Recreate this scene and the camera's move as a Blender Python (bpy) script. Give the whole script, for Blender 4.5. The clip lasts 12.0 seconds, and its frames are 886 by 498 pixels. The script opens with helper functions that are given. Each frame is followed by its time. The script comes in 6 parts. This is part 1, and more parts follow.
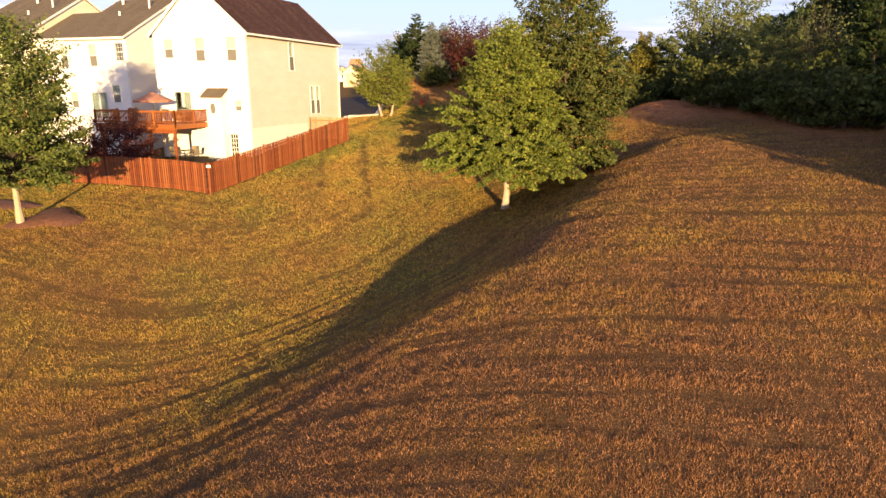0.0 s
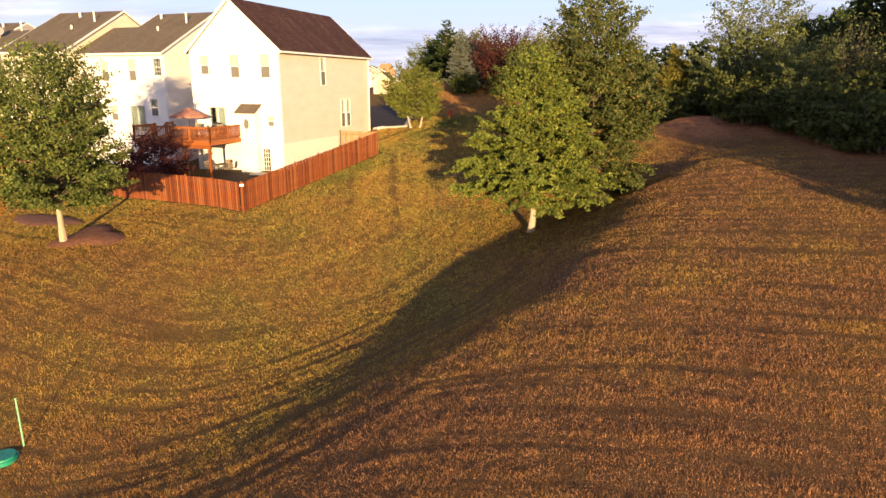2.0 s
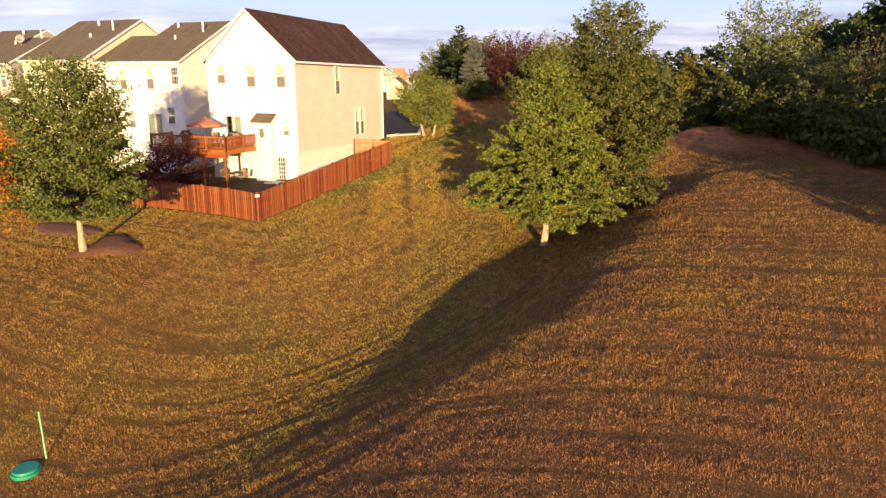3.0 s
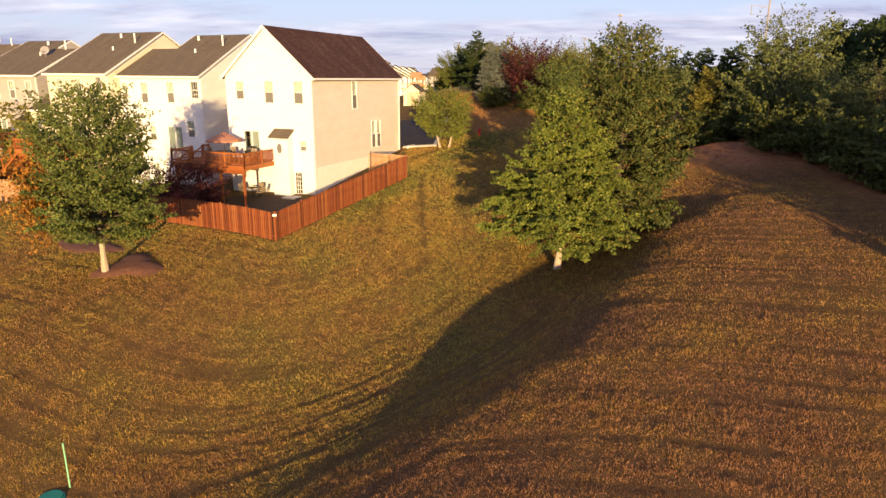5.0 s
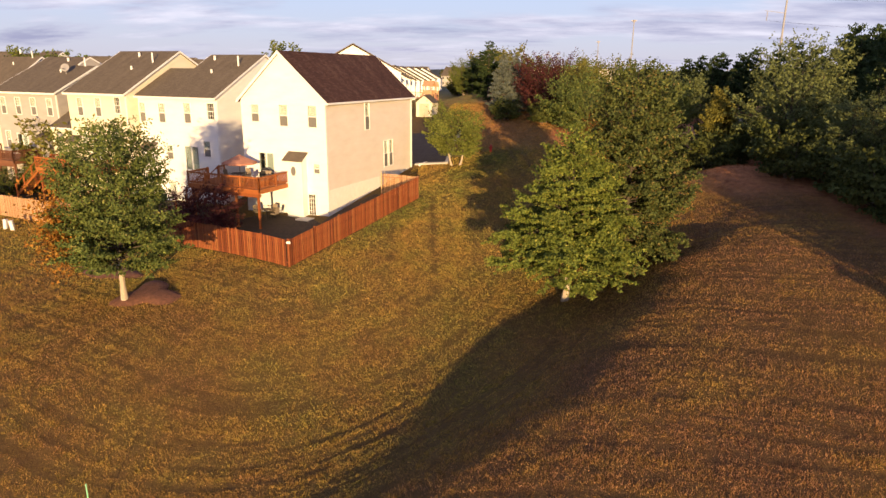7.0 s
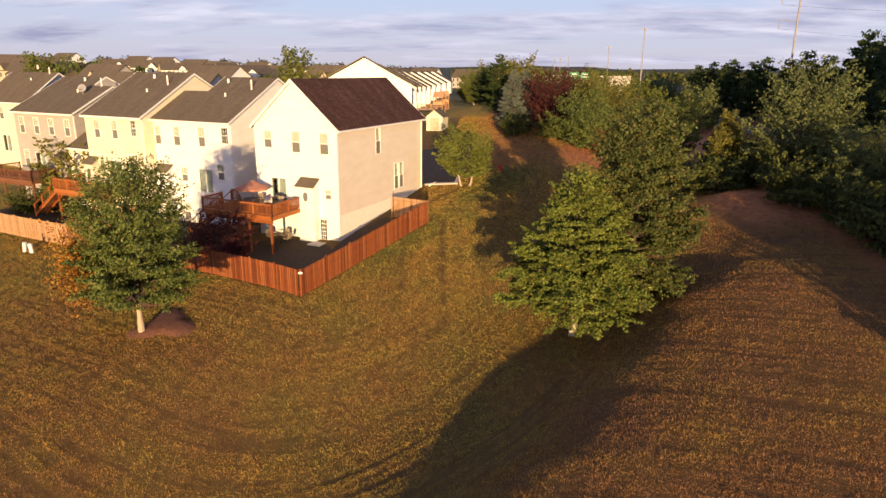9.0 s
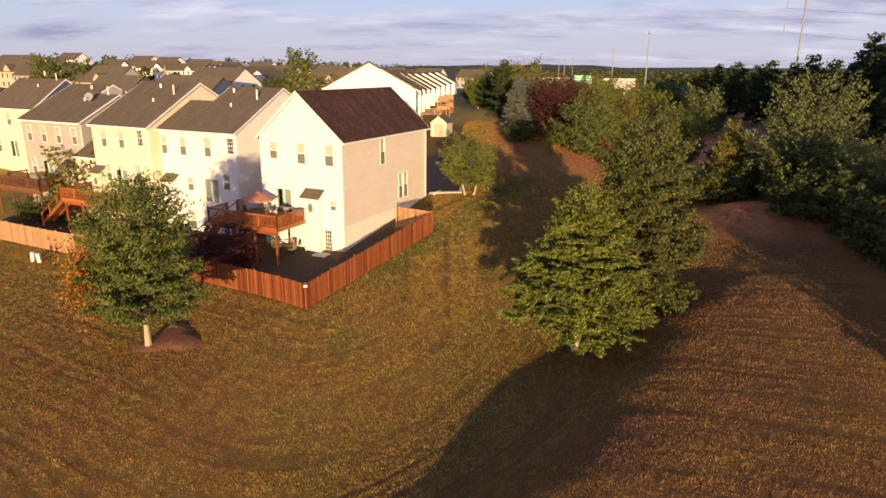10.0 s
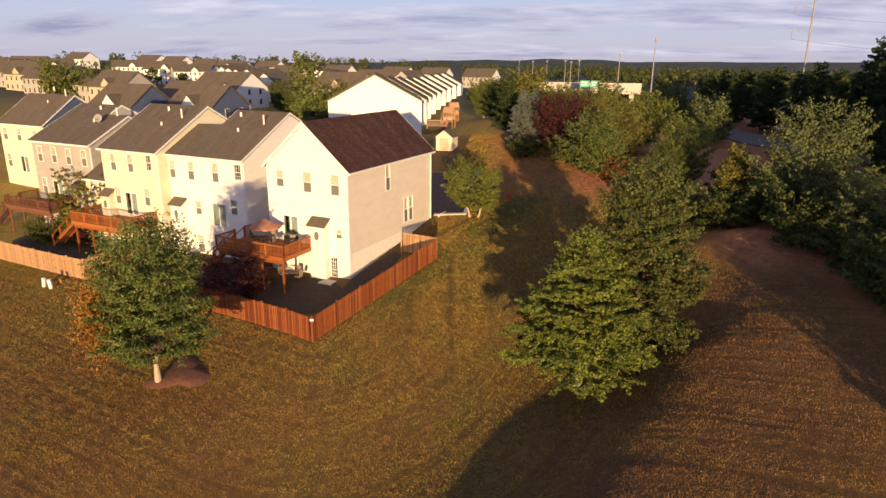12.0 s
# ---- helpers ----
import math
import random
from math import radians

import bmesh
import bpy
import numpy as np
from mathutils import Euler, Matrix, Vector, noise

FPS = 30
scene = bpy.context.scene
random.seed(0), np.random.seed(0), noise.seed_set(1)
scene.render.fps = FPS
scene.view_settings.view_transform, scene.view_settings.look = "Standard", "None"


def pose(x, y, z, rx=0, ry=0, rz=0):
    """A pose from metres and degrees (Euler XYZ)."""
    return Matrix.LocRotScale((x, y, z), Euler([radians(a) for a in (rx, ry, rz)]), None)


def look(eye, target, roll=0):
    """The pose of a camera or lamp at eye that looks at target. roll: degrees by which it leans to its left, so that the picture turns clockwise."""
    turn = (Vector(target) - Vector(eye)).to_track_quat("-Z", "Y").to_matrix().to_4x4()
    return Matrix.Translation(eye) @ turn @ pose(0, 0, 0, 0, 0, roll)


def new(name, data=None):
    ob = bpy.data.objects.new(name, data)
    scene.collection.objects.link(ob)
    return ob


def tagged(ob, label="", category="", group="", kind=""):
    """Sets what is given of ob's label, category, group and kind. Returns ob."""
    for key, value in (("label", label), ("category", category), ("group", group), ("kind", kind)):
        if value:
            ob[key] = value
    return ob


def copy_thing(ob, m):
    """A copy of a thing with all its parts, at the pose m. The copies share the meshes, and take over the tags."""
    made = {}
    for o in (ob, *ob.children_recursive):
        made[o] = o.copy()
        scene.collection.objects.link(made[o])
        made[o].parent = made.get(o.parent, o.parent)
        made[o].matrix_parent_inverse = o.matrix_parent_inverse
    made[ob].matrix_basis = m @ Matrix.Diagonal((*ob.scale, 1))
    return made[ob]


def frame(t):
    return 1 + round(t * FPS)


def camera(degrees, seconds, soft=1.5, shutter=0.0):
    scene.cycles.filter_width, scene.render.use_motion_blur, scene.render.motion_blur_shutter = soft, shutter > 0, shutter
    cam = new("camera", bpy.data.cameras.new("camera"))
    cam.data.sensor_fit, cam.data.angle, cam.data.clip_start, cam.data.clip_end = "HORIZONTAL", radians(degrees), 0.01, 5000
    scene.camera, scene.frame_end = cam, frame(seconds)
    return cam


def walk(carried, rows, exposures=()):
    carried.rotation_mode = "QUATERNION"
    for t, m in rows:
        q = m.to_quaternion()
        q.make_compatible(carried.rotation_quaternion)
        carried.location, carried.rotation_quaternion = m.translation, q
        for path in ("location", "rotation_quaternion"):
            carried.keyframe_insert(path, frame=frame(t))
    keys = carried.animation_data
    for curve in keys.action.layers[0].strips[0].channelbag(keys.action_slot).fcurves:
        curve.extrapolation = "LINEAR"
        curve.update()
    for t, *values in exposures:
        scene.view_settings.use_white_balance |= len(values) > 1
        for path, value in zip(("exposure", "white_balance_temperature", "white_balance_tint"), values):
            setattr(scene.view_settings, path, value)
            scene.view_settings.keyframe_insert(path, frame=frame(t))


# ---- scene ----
cam = camera(69.9, 12.0)
METRES, EYE, TILT, LEAN, TURN = 12.3, 4.5, -14.3, 0.0, 0.0
ROWS = [
    (0.0, 0.0, 0.0, 0.0, 0.0, 0.0, -0.0),
    (0.5, 0.0048, -0.0072, 0.0328, 0.66, -0.11, -0.2),
    (1.0, 0.0082, -0.0154, 0.0642, 1.27, -0.24, -0.39),
    (1.5, 0.0096, -0.026, 0.0935, 1.89, -0.37, -0.6),
    (2.0, 0.0054, -0.0384, 0.1206, 2.48, -0.41, -0.84),
    (2.5, -0.0016, -0.0507, 0.148, 2.96, -0.41, -1.08),
    (3.0, -0.0062, -0.06, 0.1768, 3.44, -0.41, -1.28),
    (5.0, 0.0043, -0.0859, 0.3078, 4.94, -0.94, -1.74),
    (5.5, 0.0082, -0.0983, 0.3493, 5.24, -1.1, -1.84),
    (6.0, 0.0127, -0.113, 0.3938, 5.55, -1.22, -1.94),
    (6.5, 0.0139, -0.1253, 0.4355, 5.83, -1.26, -2.02),
    (7.0, 0.0144, -0.1379, 0.4785, 6.05, -1.39, -2.14),
    (9.0, 0.0159, -0.1884, 0.6573, 6.94, -1.64, -2.37),
    (9.5, 0.0154, -0.198, 0.6965, 7.14, -1.7, -2.44),
    (10.0, 0.0153, -0.2081, 0.7422, 7.31, -1.82, -2.49),
    (10.5, 0.0147, -0.2203, 0.8011, 7.47, -1.94, -2.52),
    (11.0, 0.0153, -0.2328, 0.8661, 7.6, -2.1, -2.55),
    (11.5, 0.018, -0.243, 0.932, 7.71, -2.26, -2.54),
    (12.0, 0.0206, -0.2455, 0.9634, 7.86, -2.34, -2.56),
]
EXPOSURES = [(0.0, 1.30, 6450, 8), (3.0, 1.15, 6450, 9), (6.0, 0.95, 6400, 10.5), (9.0, 0.80, 6350, 12), (12.0, 0.68, 6300, 12.5)]
walk(cam, [(t, pose(0, 0, EYE, TILT, LEAN, TURN) @ pose(METRES * x, METRES * y, METRES * z, 90 + pitch, roll, yaw)) for t, x, y, z, yaw, pitch, roll in ROWS], EXPOSURES)

# ---- light ----
SUN_AZ, SUN_EL = radians(171.0), radians(4.583)
to_sun = Vector((math.sin(SUN_AZ) * math.cos(SUN_EL), math.cos(SUN_AZ) * math.cos(SUN_EL), math.sin(SUN_EL)))
sun = new("sun", bpy.data.lights.new("sun", "SUN"))
sun.data.energy, sun.data.angle, sun.data.color = 5.0, radians(0.6), (1.0, 0.66, 0.30)
sun.matrix_world = look(to_sun * 100, (0, 0, 0))

world = bpy.data.worlds.new("world")
scene.world = world
world.use_nodes = True


def sky():
    nt = world.node_tree
    n, l = nt.nodes, nt.links
    n.clear()
    out = n.new("ShaderNodeOutputWorld")
    bg = n.new("ShaderNodeBackground")
    st = n.new("ShaderNodeTexSky")
    st.sky_type, st.sun_disc, st.sun_elevation, st.sun_rotation = "NISHITA", False, SUN_EL, SUN_AZ
    st.air_density, st.dust_density, st.ozone_density = 1.0, 0.6, 1.6
    co = n.new("ShaderNodeTexCoord")
    # cloud sheet: the view direction is projected onto a level plane
    sep = n.new("ShaderNodeSeparateXYZ")
    l.new(co.outputs["Generated"], sep.inputs[0])
    up = n.new("ShaderNodeMath"); up.operation = "MAXIMUM"; up.inputs[1].default_value = 0.0
    l.new(sep.outputs["Z"], up.inputs[0])
    add = n.new("ShaderNodeMath"); add.operation = "ADD"; add.inputs[1].default_value = 0.13
    l.new(up.outputs[0], add.inputs[0])
    dx = n.new("ShaderNodeMath"); dx.operation = "DIVIDE"
    dy = n.new("ShaderNodeMath"); dy.operation = "DIVIDE"
    l.new(sep.outputs["X"], dx.inputs[0]); l.new(add.outputs[0], dx.inputs[1])
    l.new(sep.outputs["Y"], dy.inputs[0]); l.new(add.outputs[0], dy.inputs[1])
    com = n.new("ShaderNodeCombineXYZ")
    l.new(dx.outputs[0], com.inputs[0]); l.new(dy.outputs[0], com.inputs[1])
    mp = n.new("ShaderNodeMapping"); mp.inputs["Scale"].default_value = (0.55, 1.0, 1.0); mp.inputs["Location"].default_value = (3.1, 0.4, 0)
    l.new(com.outputs[0], mp.inputs[0])
    big = n.new("ShaderNodeTexNoise"); big.inputs["Scale"].default_value = 0.85; big.inputs["Detail"].default_value = 7; big.inputs["Roughness"].default_value = 0.58; big.inputs["Distortion"].default_value = 0.3
    l.new(mp.outputs[0], big.inputs["Vector"])
    ramp = n.new("ShaderNodeValToRGB")
    ramp.color_ramp.elements[0].position, ramp.color_ramp.elements[1].position = 0.47, 0.59
    ramp.color_ramp.elements[0].color, ramp.color_ramp.elements[1].color = (0, 0, 0, 1), (1, 1, 1, 1)
    l.new(big.outputs["Fac"], ramp.inputs[0])
    fine = n.new("ShaderNodeTexNoise"); fine.inputs["Scale"].default_value = 1.5; fine.inputs["Detail"].default_value = 6; fine.inputs["Roughness"].default_value = 0.6
    l.new(mp.outputs[0], fine.inputs["Vector"])
    tone = n.new("ShaderNodeValToRGB")
    tone.color_ramp.elements[0].position, tone.color_ramp.elements[1].position = 0.36, 0.62
    tone.color_ramp.elements[0].color, tone.color_ramp.elements[1].color = (2.9, 2.95, 4.5, 1), (7.6, 7.3, 8.3, 1)
    l.new(fine.outputs["Fac"], tone.inputs[0])
    blue = n.new("ShaderNodeMix"); blue.data_type = "RGBA"; blue.blend_type = "MIX"
    blue.inputs["Factor"].default_value = 0.75
    grad = n.new("ShaderNodeValToRGB")
    grad.color_ramp.elements[0].position, grad.color_ramp.elements[1].position = 0.0, 0.15
    grad.color_ramp.elements[0].color, grad.color_ramp.elements[1].color = (6.4, 6.3, 7.7, 1), (5.5, 6.8, 10.0, 1)
    for place, tone_up in ((0.32, (3.0, 3.5, 6.2, 1)), (0.8, (1.7, 1.9, 4.2, 1))):
        grad.color_ramp.elements.new(place).color = tone_up
    l.new(up.outputs[0], grad.inputs[0])
    l.new(st.outputs[0], blue.inputs[6]); l.new(grad.outputs[0], blue.inputs[7])
    mix = n.new("ShaderNodeMix"); mix.data_type = "RGBA"
    fac = n.new("ShaderNodeMath"); fac.operation = "MULTIPLY"; fac.inputs[1].default_value = 0.8
    l.new(ramp.outputs[0], fac.inputs[0]); l.new(fac.outputs[0], mix.inputs["Factor"])
    l.new(blue.outputs[2], mix.inputs[6]); l.new(tone.outputs[0], mix.inputs[7])
    l.new(mix.outputs[2], bg.inputs["Color"])
    bg.inputs["Strength"].default_value = 0.065
    l.new(bg.outputs[0], out.inputs["Surface"])


sky()

# ---- materials ----


def material(name, rough=0.7, metal=0.0, spec=0.3):
    m = bpy.data.materials.new(name)
    m.use_nodes = True
    b = m.node_tree.nodes["Principled BSDF"]
    b.inputs["Roughness"].default_value, b.inputs["Metallic"].default_value = rough, metal
    b.inputs["Specular IOR Level"].default_value = spec
    return m, m.node_tree.nodes, m.node_tree.links, b


def ramp_of(n, stops):
    r = n.new("ShaderNodeValToRGB")
    while len(r.color_ramp.elements) < len(stops):
        r.color_ramp.elements.new(0.5)
    for e, (p, c) in zip(r.color_ramp.elements, stops):
        e.position, e.color = p, (*c, 1)
    return r


def noise_of(n, l, scale, detail=4, rough=0.55, coord="Object", stretch=None):
    co = n.new("ShaderNodeTexCoord")
    t = n.new("ShaderNodeTexNoise")
    t.inputs["Scale"].default_value, t.inputs["Detail"].default_value, t.inputs["Roughness"].default_value = scale, detail, rough
    if stretch:
        mp = n.new("ShaderNodeMapping")
        mp.inputs["Scale"].default_value = stretch
        l.new(co.outputs[coord], mp.inputs[0]); l.new(mp.outputs[0], t.inputs["Vector"])
    else:
        l.new(co.outputs[coord], t.inputs["Vector"])
    return t


def bump_of(n, l, b, source, strength, distance):
    u = n.new("ShaderNodeBump")
    u.inputs["Strength"].default_value, u.inputs["Distance"].default_value = strength, distance
    l.new(source, u.inputs["Height"]); l.new(u.outputs[0], b.inputs["Normal"])
    return u


def grainy(name, dark, light, scale=3.0, rough=0.7, bump=0.3, dist=0.01, spec=0.3, stretch=None, metal=0.0, fine=8.0):
    """Two scales of variation between a dark and a light tone, and fine relief."""
    m, n, l, b = material(name, rough, metal, spec)
    a = noise_of(n, l, scale, 5, 0.6, stretch=stretch)
    f = noise_of(n, l, scale * fine, 4, 0.6, stretch=stretch)
    mx = n.new("ShaderNodeMix"); mx.inputs["Factor"].default_value = 0.4
    l.new(a.outputs["Fac"], mx.inputs[2]); l.new(f.outputs["Fac"], mx.inputs[3])
    r = ramp_of(n, [(0.32, dark), (0.68, light)])
    l.new(mx.outputs[0], r.inputs[0]); l.new(r.outputs[0], b.inputs["Base Color"])
    if bump:
        bump_of(n, l, b, f.outputs["Fac"], bump, dist)
    return m


def siding(name, dark, light):
    """Lapped vinyl siding: courses of 0.115 m, slightly uneven tone."""
    m, n, l, b = material(name, 0.55, 0, 0.35)
    a = noise_of(n, l, 0.6, 4, 0.6, stretch=(1, 1, 3))
    r = ramp_of(n, [(0.3, dark), (0.7, light)])
    l.new(a.outputs["Fac"], r.inputs[0]); l.new(r.outputs[0], b.inputs["Base Color"])
    co = n.new("ShaderNodeTexCoord"); s = n.new("ShaderNodeSeparateXYZ")
    l.new(co.outputs["Object"], s.inputs[0])
    k = n.new("ShaderNodeMath"); k.operation = "MULTIPLY"; k.inputs[1].default_value = -1 / 0.16
    l.new(s.outputs["Z"], k.inputs[0])
    fr = n.new("ShaderNodeMath"); fr.operation = "FRACT"
    l.new(k.outputs[0], fr.inputs[0])
    bump_of(n, l, b, fr.outputs[0], 0.5, 0.02)
    return m


def shingles(name, dark, light, streak=None):
    m, n, l, b = material(name, 0.9, 0, 0.15)
    co = n.new("ShaderNodeTexCoord")
    br = n.new("ShaderNodeTexBrick")
    br.inputs["Scale"].default_value = 1.0
    br.inputs["Brick Width"].default_value, br.inputs["Row Height"].default_value, br.inputs["Mortar Size"].default_value = 0.3, 0.14, 0.006
    br.inputs["Color1"].default_value, br.inputs["Color2"].default_value = (0.35, 0.35, 0.35, 1), (0.8, 0.8, 0.8, 1)
    br.inputs["Mortar"].default_value = (0.0, 0.0, 0.0, 1)
    l.new(co.outputs["UV"], br.inputs["Vector"])
    a = noise_of(n, l, 0.7, 6, 0.65, coord="UV", stretch=(1.6, 0.35, 1))
    f = noise_of(n, l, 14, 3, 0.6, coord="UV")
    mx = n.new("ShaderNodeMix"); mx.inputs["Factor"].default_value = 0.35
    l.new(a.outputs["Fac"], mx.inputs[2]); l.new(br.outputs["Color"], mx.inputs[3])
    m2 = n.new("ShaderNodeMix"); m2.inputs["Factor"].default_value = 0.25
    l.new(mx.outputs[0], m2.inputs[2]); l.new(f.outputs["Fac"], m2.inputs[3])
    stops = [(0.3, dark), (0.65, light)]
    if streak:
        stops = [(0.3, dark), (0.52, light), (0.72, streak)]
    r = ramp_of(n, stops)
    l.new(m2.outputs[0], r.inputs[0]); l.new(r.outputs[0], b.inputs["Base Color"])
    bump_of(n, l, b, br.outputs["Fac"], 0.4, -0.012)
    return m


def foliage(name, dark, light, warm=None, share=0.5):
    """Leaves: each leaf its own tone; some light passes through."""
    m, n, l, b = material(name, 0.7, 0, 0.08)
    g = n.new("ShaderNodeNewGeometry")
    stops = [(0.0, dark), (0.8, light)]
    if warm:
        stops = [(0.0, dark), (share, light), (1.0, warm)]
    r = ramp_of(n, stops)
    l.new(g.outputs["Random Per Island"], r.inputs[0])
    a = noise_of(n, l, 0.5, 2)
    hs = n.new("ShaderNodeHueSaturation")
    mr = n.new("ShaderNodeMapRange")
    mr.inputs["From Min"].default_value, mr.inputs["From Max"].default_value, mr.inputs["To Min"].default_value, mr.inputs["To Max"].default_value = 0.3, 0.7, 0.7, 1.3
    l.new(a.outputs["Fac"], mr.inputs[0]); l.new(mr.outputs[0], hs.inputs["Value"]); l.new(r.outputs[0], hs.inputs["Color"])
    l.new(hs.outputs[0], b.inputs["Base Color"])
    tr = n.new("ShaderNodeBsdfTranslucent")
    l.new(hs.outputs[0], tr.inputs["Color"])
    mx = n.new("ShaderNodeMixShader"); mx.inputs[0].default_value = 0.2
    l.new(b.outputs[0], mx.inputs[1]); l.new(tr.outputs[0], mx.inputs[2])
    l.new(mx.outputs[0], n["Material Output"].inputs["Surface"])
    return m


def boards(name, tones, bump=0.4):
    """Stained timber: a tone for each board, grain along it."""
    m, n, l, b = material(name, 0.6, 0, 0.3)
    oi = n.new("ShaderNodeObjectInfo")
    r = ramp_of(n, [(i / (len(tones) - 1), c) for i, c in enumerate(tones)])
    l.new(oi.outputs["Random"], r.inputs[0])
    a = noise_of(n, l, 6.0, 5, 0.6, stretch=(6, 6, 0.6))
    hs = n.new("ShaderNodeHueSaturation")
    mr = n.new("ShaderNodeMapRange")
    mr.inputs["From Min"].default_value, mr.inputs["From Max"].default_value, mr.inputs["To Min"].default_value, mr.inputs["To Max"].default_value = 0.3, 0.7, 0.65, 1.3
    l.new(a.outputs["Fac"], mr.inputs[0]); l.new(mr.outputs[0], hs.inputs["Value"]); l.new(r.outputs[0], hs.inputs["Color"])
    l.new(hs.outputs[0], b.inputs["Base Color"])
    bump_of(n, l, b, a.outputs["Fac"], bump, 0.006)
    return m


def window_glass():
    m, n, l, b = material("window_glass", 0.05, 0, 0.5)
    tr = n.new("ShaderNodeBsdfTransparent")
    tr.inputs["Color"].default_value = (0.75, 0.8, 0.8, 1)
    gl = n.new("ShaderNodeBsdfGlossy")
    gl.inputs["Roughness"].default_value = 0.04
    lw = n.new("ShaderNodeLayerWeight"); lw.inputs["Blend"].default_value = 0.5
    pw = n.new("ShaderNodeMath"); pw.operation = "POWER"; pw.inputs[1].default_value = 3.0
    l.new(lw.outputs["Facing"], pw.inputs[0])
    fr = n.new("ShaderNodeMath"); fr.operation = "MULTIPLY_ADD"; fr.inputs[1].default_value, fr.inputs[2].default_value = 0.6, 0.05
    l.new(pw.outputs[0], fr.inputs[0])
    mx = n.new("ShaderNodeMixShader")
    l.new(fr.outputs[0], mx.inputs[0]); l.new(tr.outputs[0], mx.inputs[1]); l.new(gl.outputs[0], mx.inputs[2])
    l.new(mx.outputs[0], n["Material Output"].inputs["Surface"])
    return m


def lawn_material(name, blades):
    """Mown lawn: greener in the hollow, dry and tan on the bank, bare soil on the mound, woods far off. Blades vary one by one."""
    m, n, l, b = material(name, 0.9, 0, 0.12)
    g = noise_of(n, l, 1.1, 4, 0.6)
    p = noise_of(n, l, 0.22, 4, 0.6)

    def attr(key):
        a = n.new("ShaderNodeAttribute")
        a.attribute_name = key
        return a.outputs["Fac"]

    def fma(src, k, c):
        x = n.new("ShaderNodeMath"); x.operation = "MULTIPLY_ADD"
        x.inputs[1].default_value, x.inputs[2].default_value = k, c
        l.new(src, x.inputs[0])
        return x.outputs[0]

    def plus(u, v):
        x = n.new("ShaderNodeMath"); x.operation = "ADD"
        l.new(u, x.inputs[0]); l.new(v, x.inputs[1])
        return x.outputs[0]

    tone = plus(plus(attr("dry"), fma(p.outputs["Fac"], 1.3, -0.65)), fma(g.outputs["Fac"], 0.7, -0.35))
    if blades:
        geo = n.new("ShaderNodeNewGeometry")
        vary = geo.outputs["Random Per Island"]
        tone = plus(tone, fma(vary, 0.5, -0.25))
    else:
        vary = noise_of(n, l, 22.0, 5, 0.8).outputs["Fac"]
    r = ramp_of(n, LAWN_TONES)
    l.new(tone, r.inputs[0])
    hs = n.new("ShaderNodeHueSaturation")
    # tufts a hand wide, and single worn spots
    tuft = noise_of(n, l, 5.5, 3, 0.7, stretch=(0.8, 1.25, 1))
    worn = noise_of(n, l, 1.7, 5, 0.65)
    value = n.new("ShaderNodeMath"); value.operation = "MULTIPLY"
    # troughs between mower rows get their shade as a darker colour
    l.new(fma(vary, 1.5, 0.25), value.inputs[0]); l.new(fma(attr("row_shade"), 0.42, 0.62), value.inputs[1])
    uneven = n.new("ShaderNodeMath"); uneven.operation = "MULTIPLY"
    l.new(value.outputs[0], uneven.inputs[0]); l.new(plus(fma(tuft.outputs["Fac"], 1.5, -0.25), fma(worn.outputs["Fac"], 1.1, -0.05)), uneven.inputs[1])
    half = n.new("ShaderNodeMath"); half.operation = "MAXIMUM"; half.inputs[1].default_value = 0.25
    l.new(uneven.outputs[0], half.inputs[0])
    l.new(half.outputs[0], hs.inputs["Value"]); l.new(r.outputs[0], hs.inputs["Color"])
    soil = noise_of(n, l, 2.0, 5)
    rs = ramp_of(n, [(0.3, (0.23, 0.098, 0.048)), (0.7, (0.46, 0.210, 0.090))])
    l.new(soil.outputs["Fac"], rs.inputs[0])
    ms = n.new("ShaderNodeMix"); ms.data_type = "RGBA"
    l.new(attr("soil"), ms.inputs["Factor"]); l.new(hs.outputs[0], ms.inputs[6]); l.new(rs.outputs[0], ms.inputs[7])
    last = ms.outputs[2]
    if not blades:
        wood = noise_of(n, l, 0.02, 6, 0.65)
        rw = ramp_of(n, [(0.35, (0.060, 0.072, 0.050)), (0.65, (0.125, 0.125, 0.080))])
        l.new(wood.outputs["Fac"], rw.inputs[0])
        mf = n.new("ShaderNodeMix"); mf.data_type = "RGBA"
        l.new(attr("far"), mf.inputs["Factor"]); l.new(last, mf.inputs[6]); l.new(rw.outputs[0], mf.inputs[7])
        last = mf.outputs[2]
        # under the blades lies dark thatch
        th = ramp_of(n, [(0.38, (0.042, 0.025, 0.014)), (0.62, (0.170, 0.102, 0.040))])
        l.new(vary, th.inputs[0])
        mt = n.new("ShaderNodeMix"); mt.data_type = "RGBA"
        l.new(fma(attr("thatch"), 0.85, 0.0), mt.inputs["Factor"]); l.new(last, mt.inputs[6]); l.new(th.outputs[0], mt.inputs[7])
        last = mt.outputs[2]
        bump_of(n, l, b, vary, 0.8, 0.06)
    l.new(last, b.inputs["Base Color"])
    if blades:
        tr = n.new("ShaderNodeBsdfTranslucent")
        l.new(last, tr.inputs["Color"])
        mx = n.new("ShaderNodeMixShader"); mx.inputs[0].default_value = 0.2
        l.new(b.outputs[0], mx.inputs[1]); l.new(tr.outputs[0], mx.inputs[2])
        l.new(mx.outputs[0], n["Material Output"].inputs["Surface"])
    return m


LAWN_TONES = [(0.0, (0.155, 0.172, 0.036)), (0.35, (0.355, 0.262, 0.056)), (0.65, (0.350, 0.205, 0.052)), (1.0, (0.265, 0.138, 0.066))]

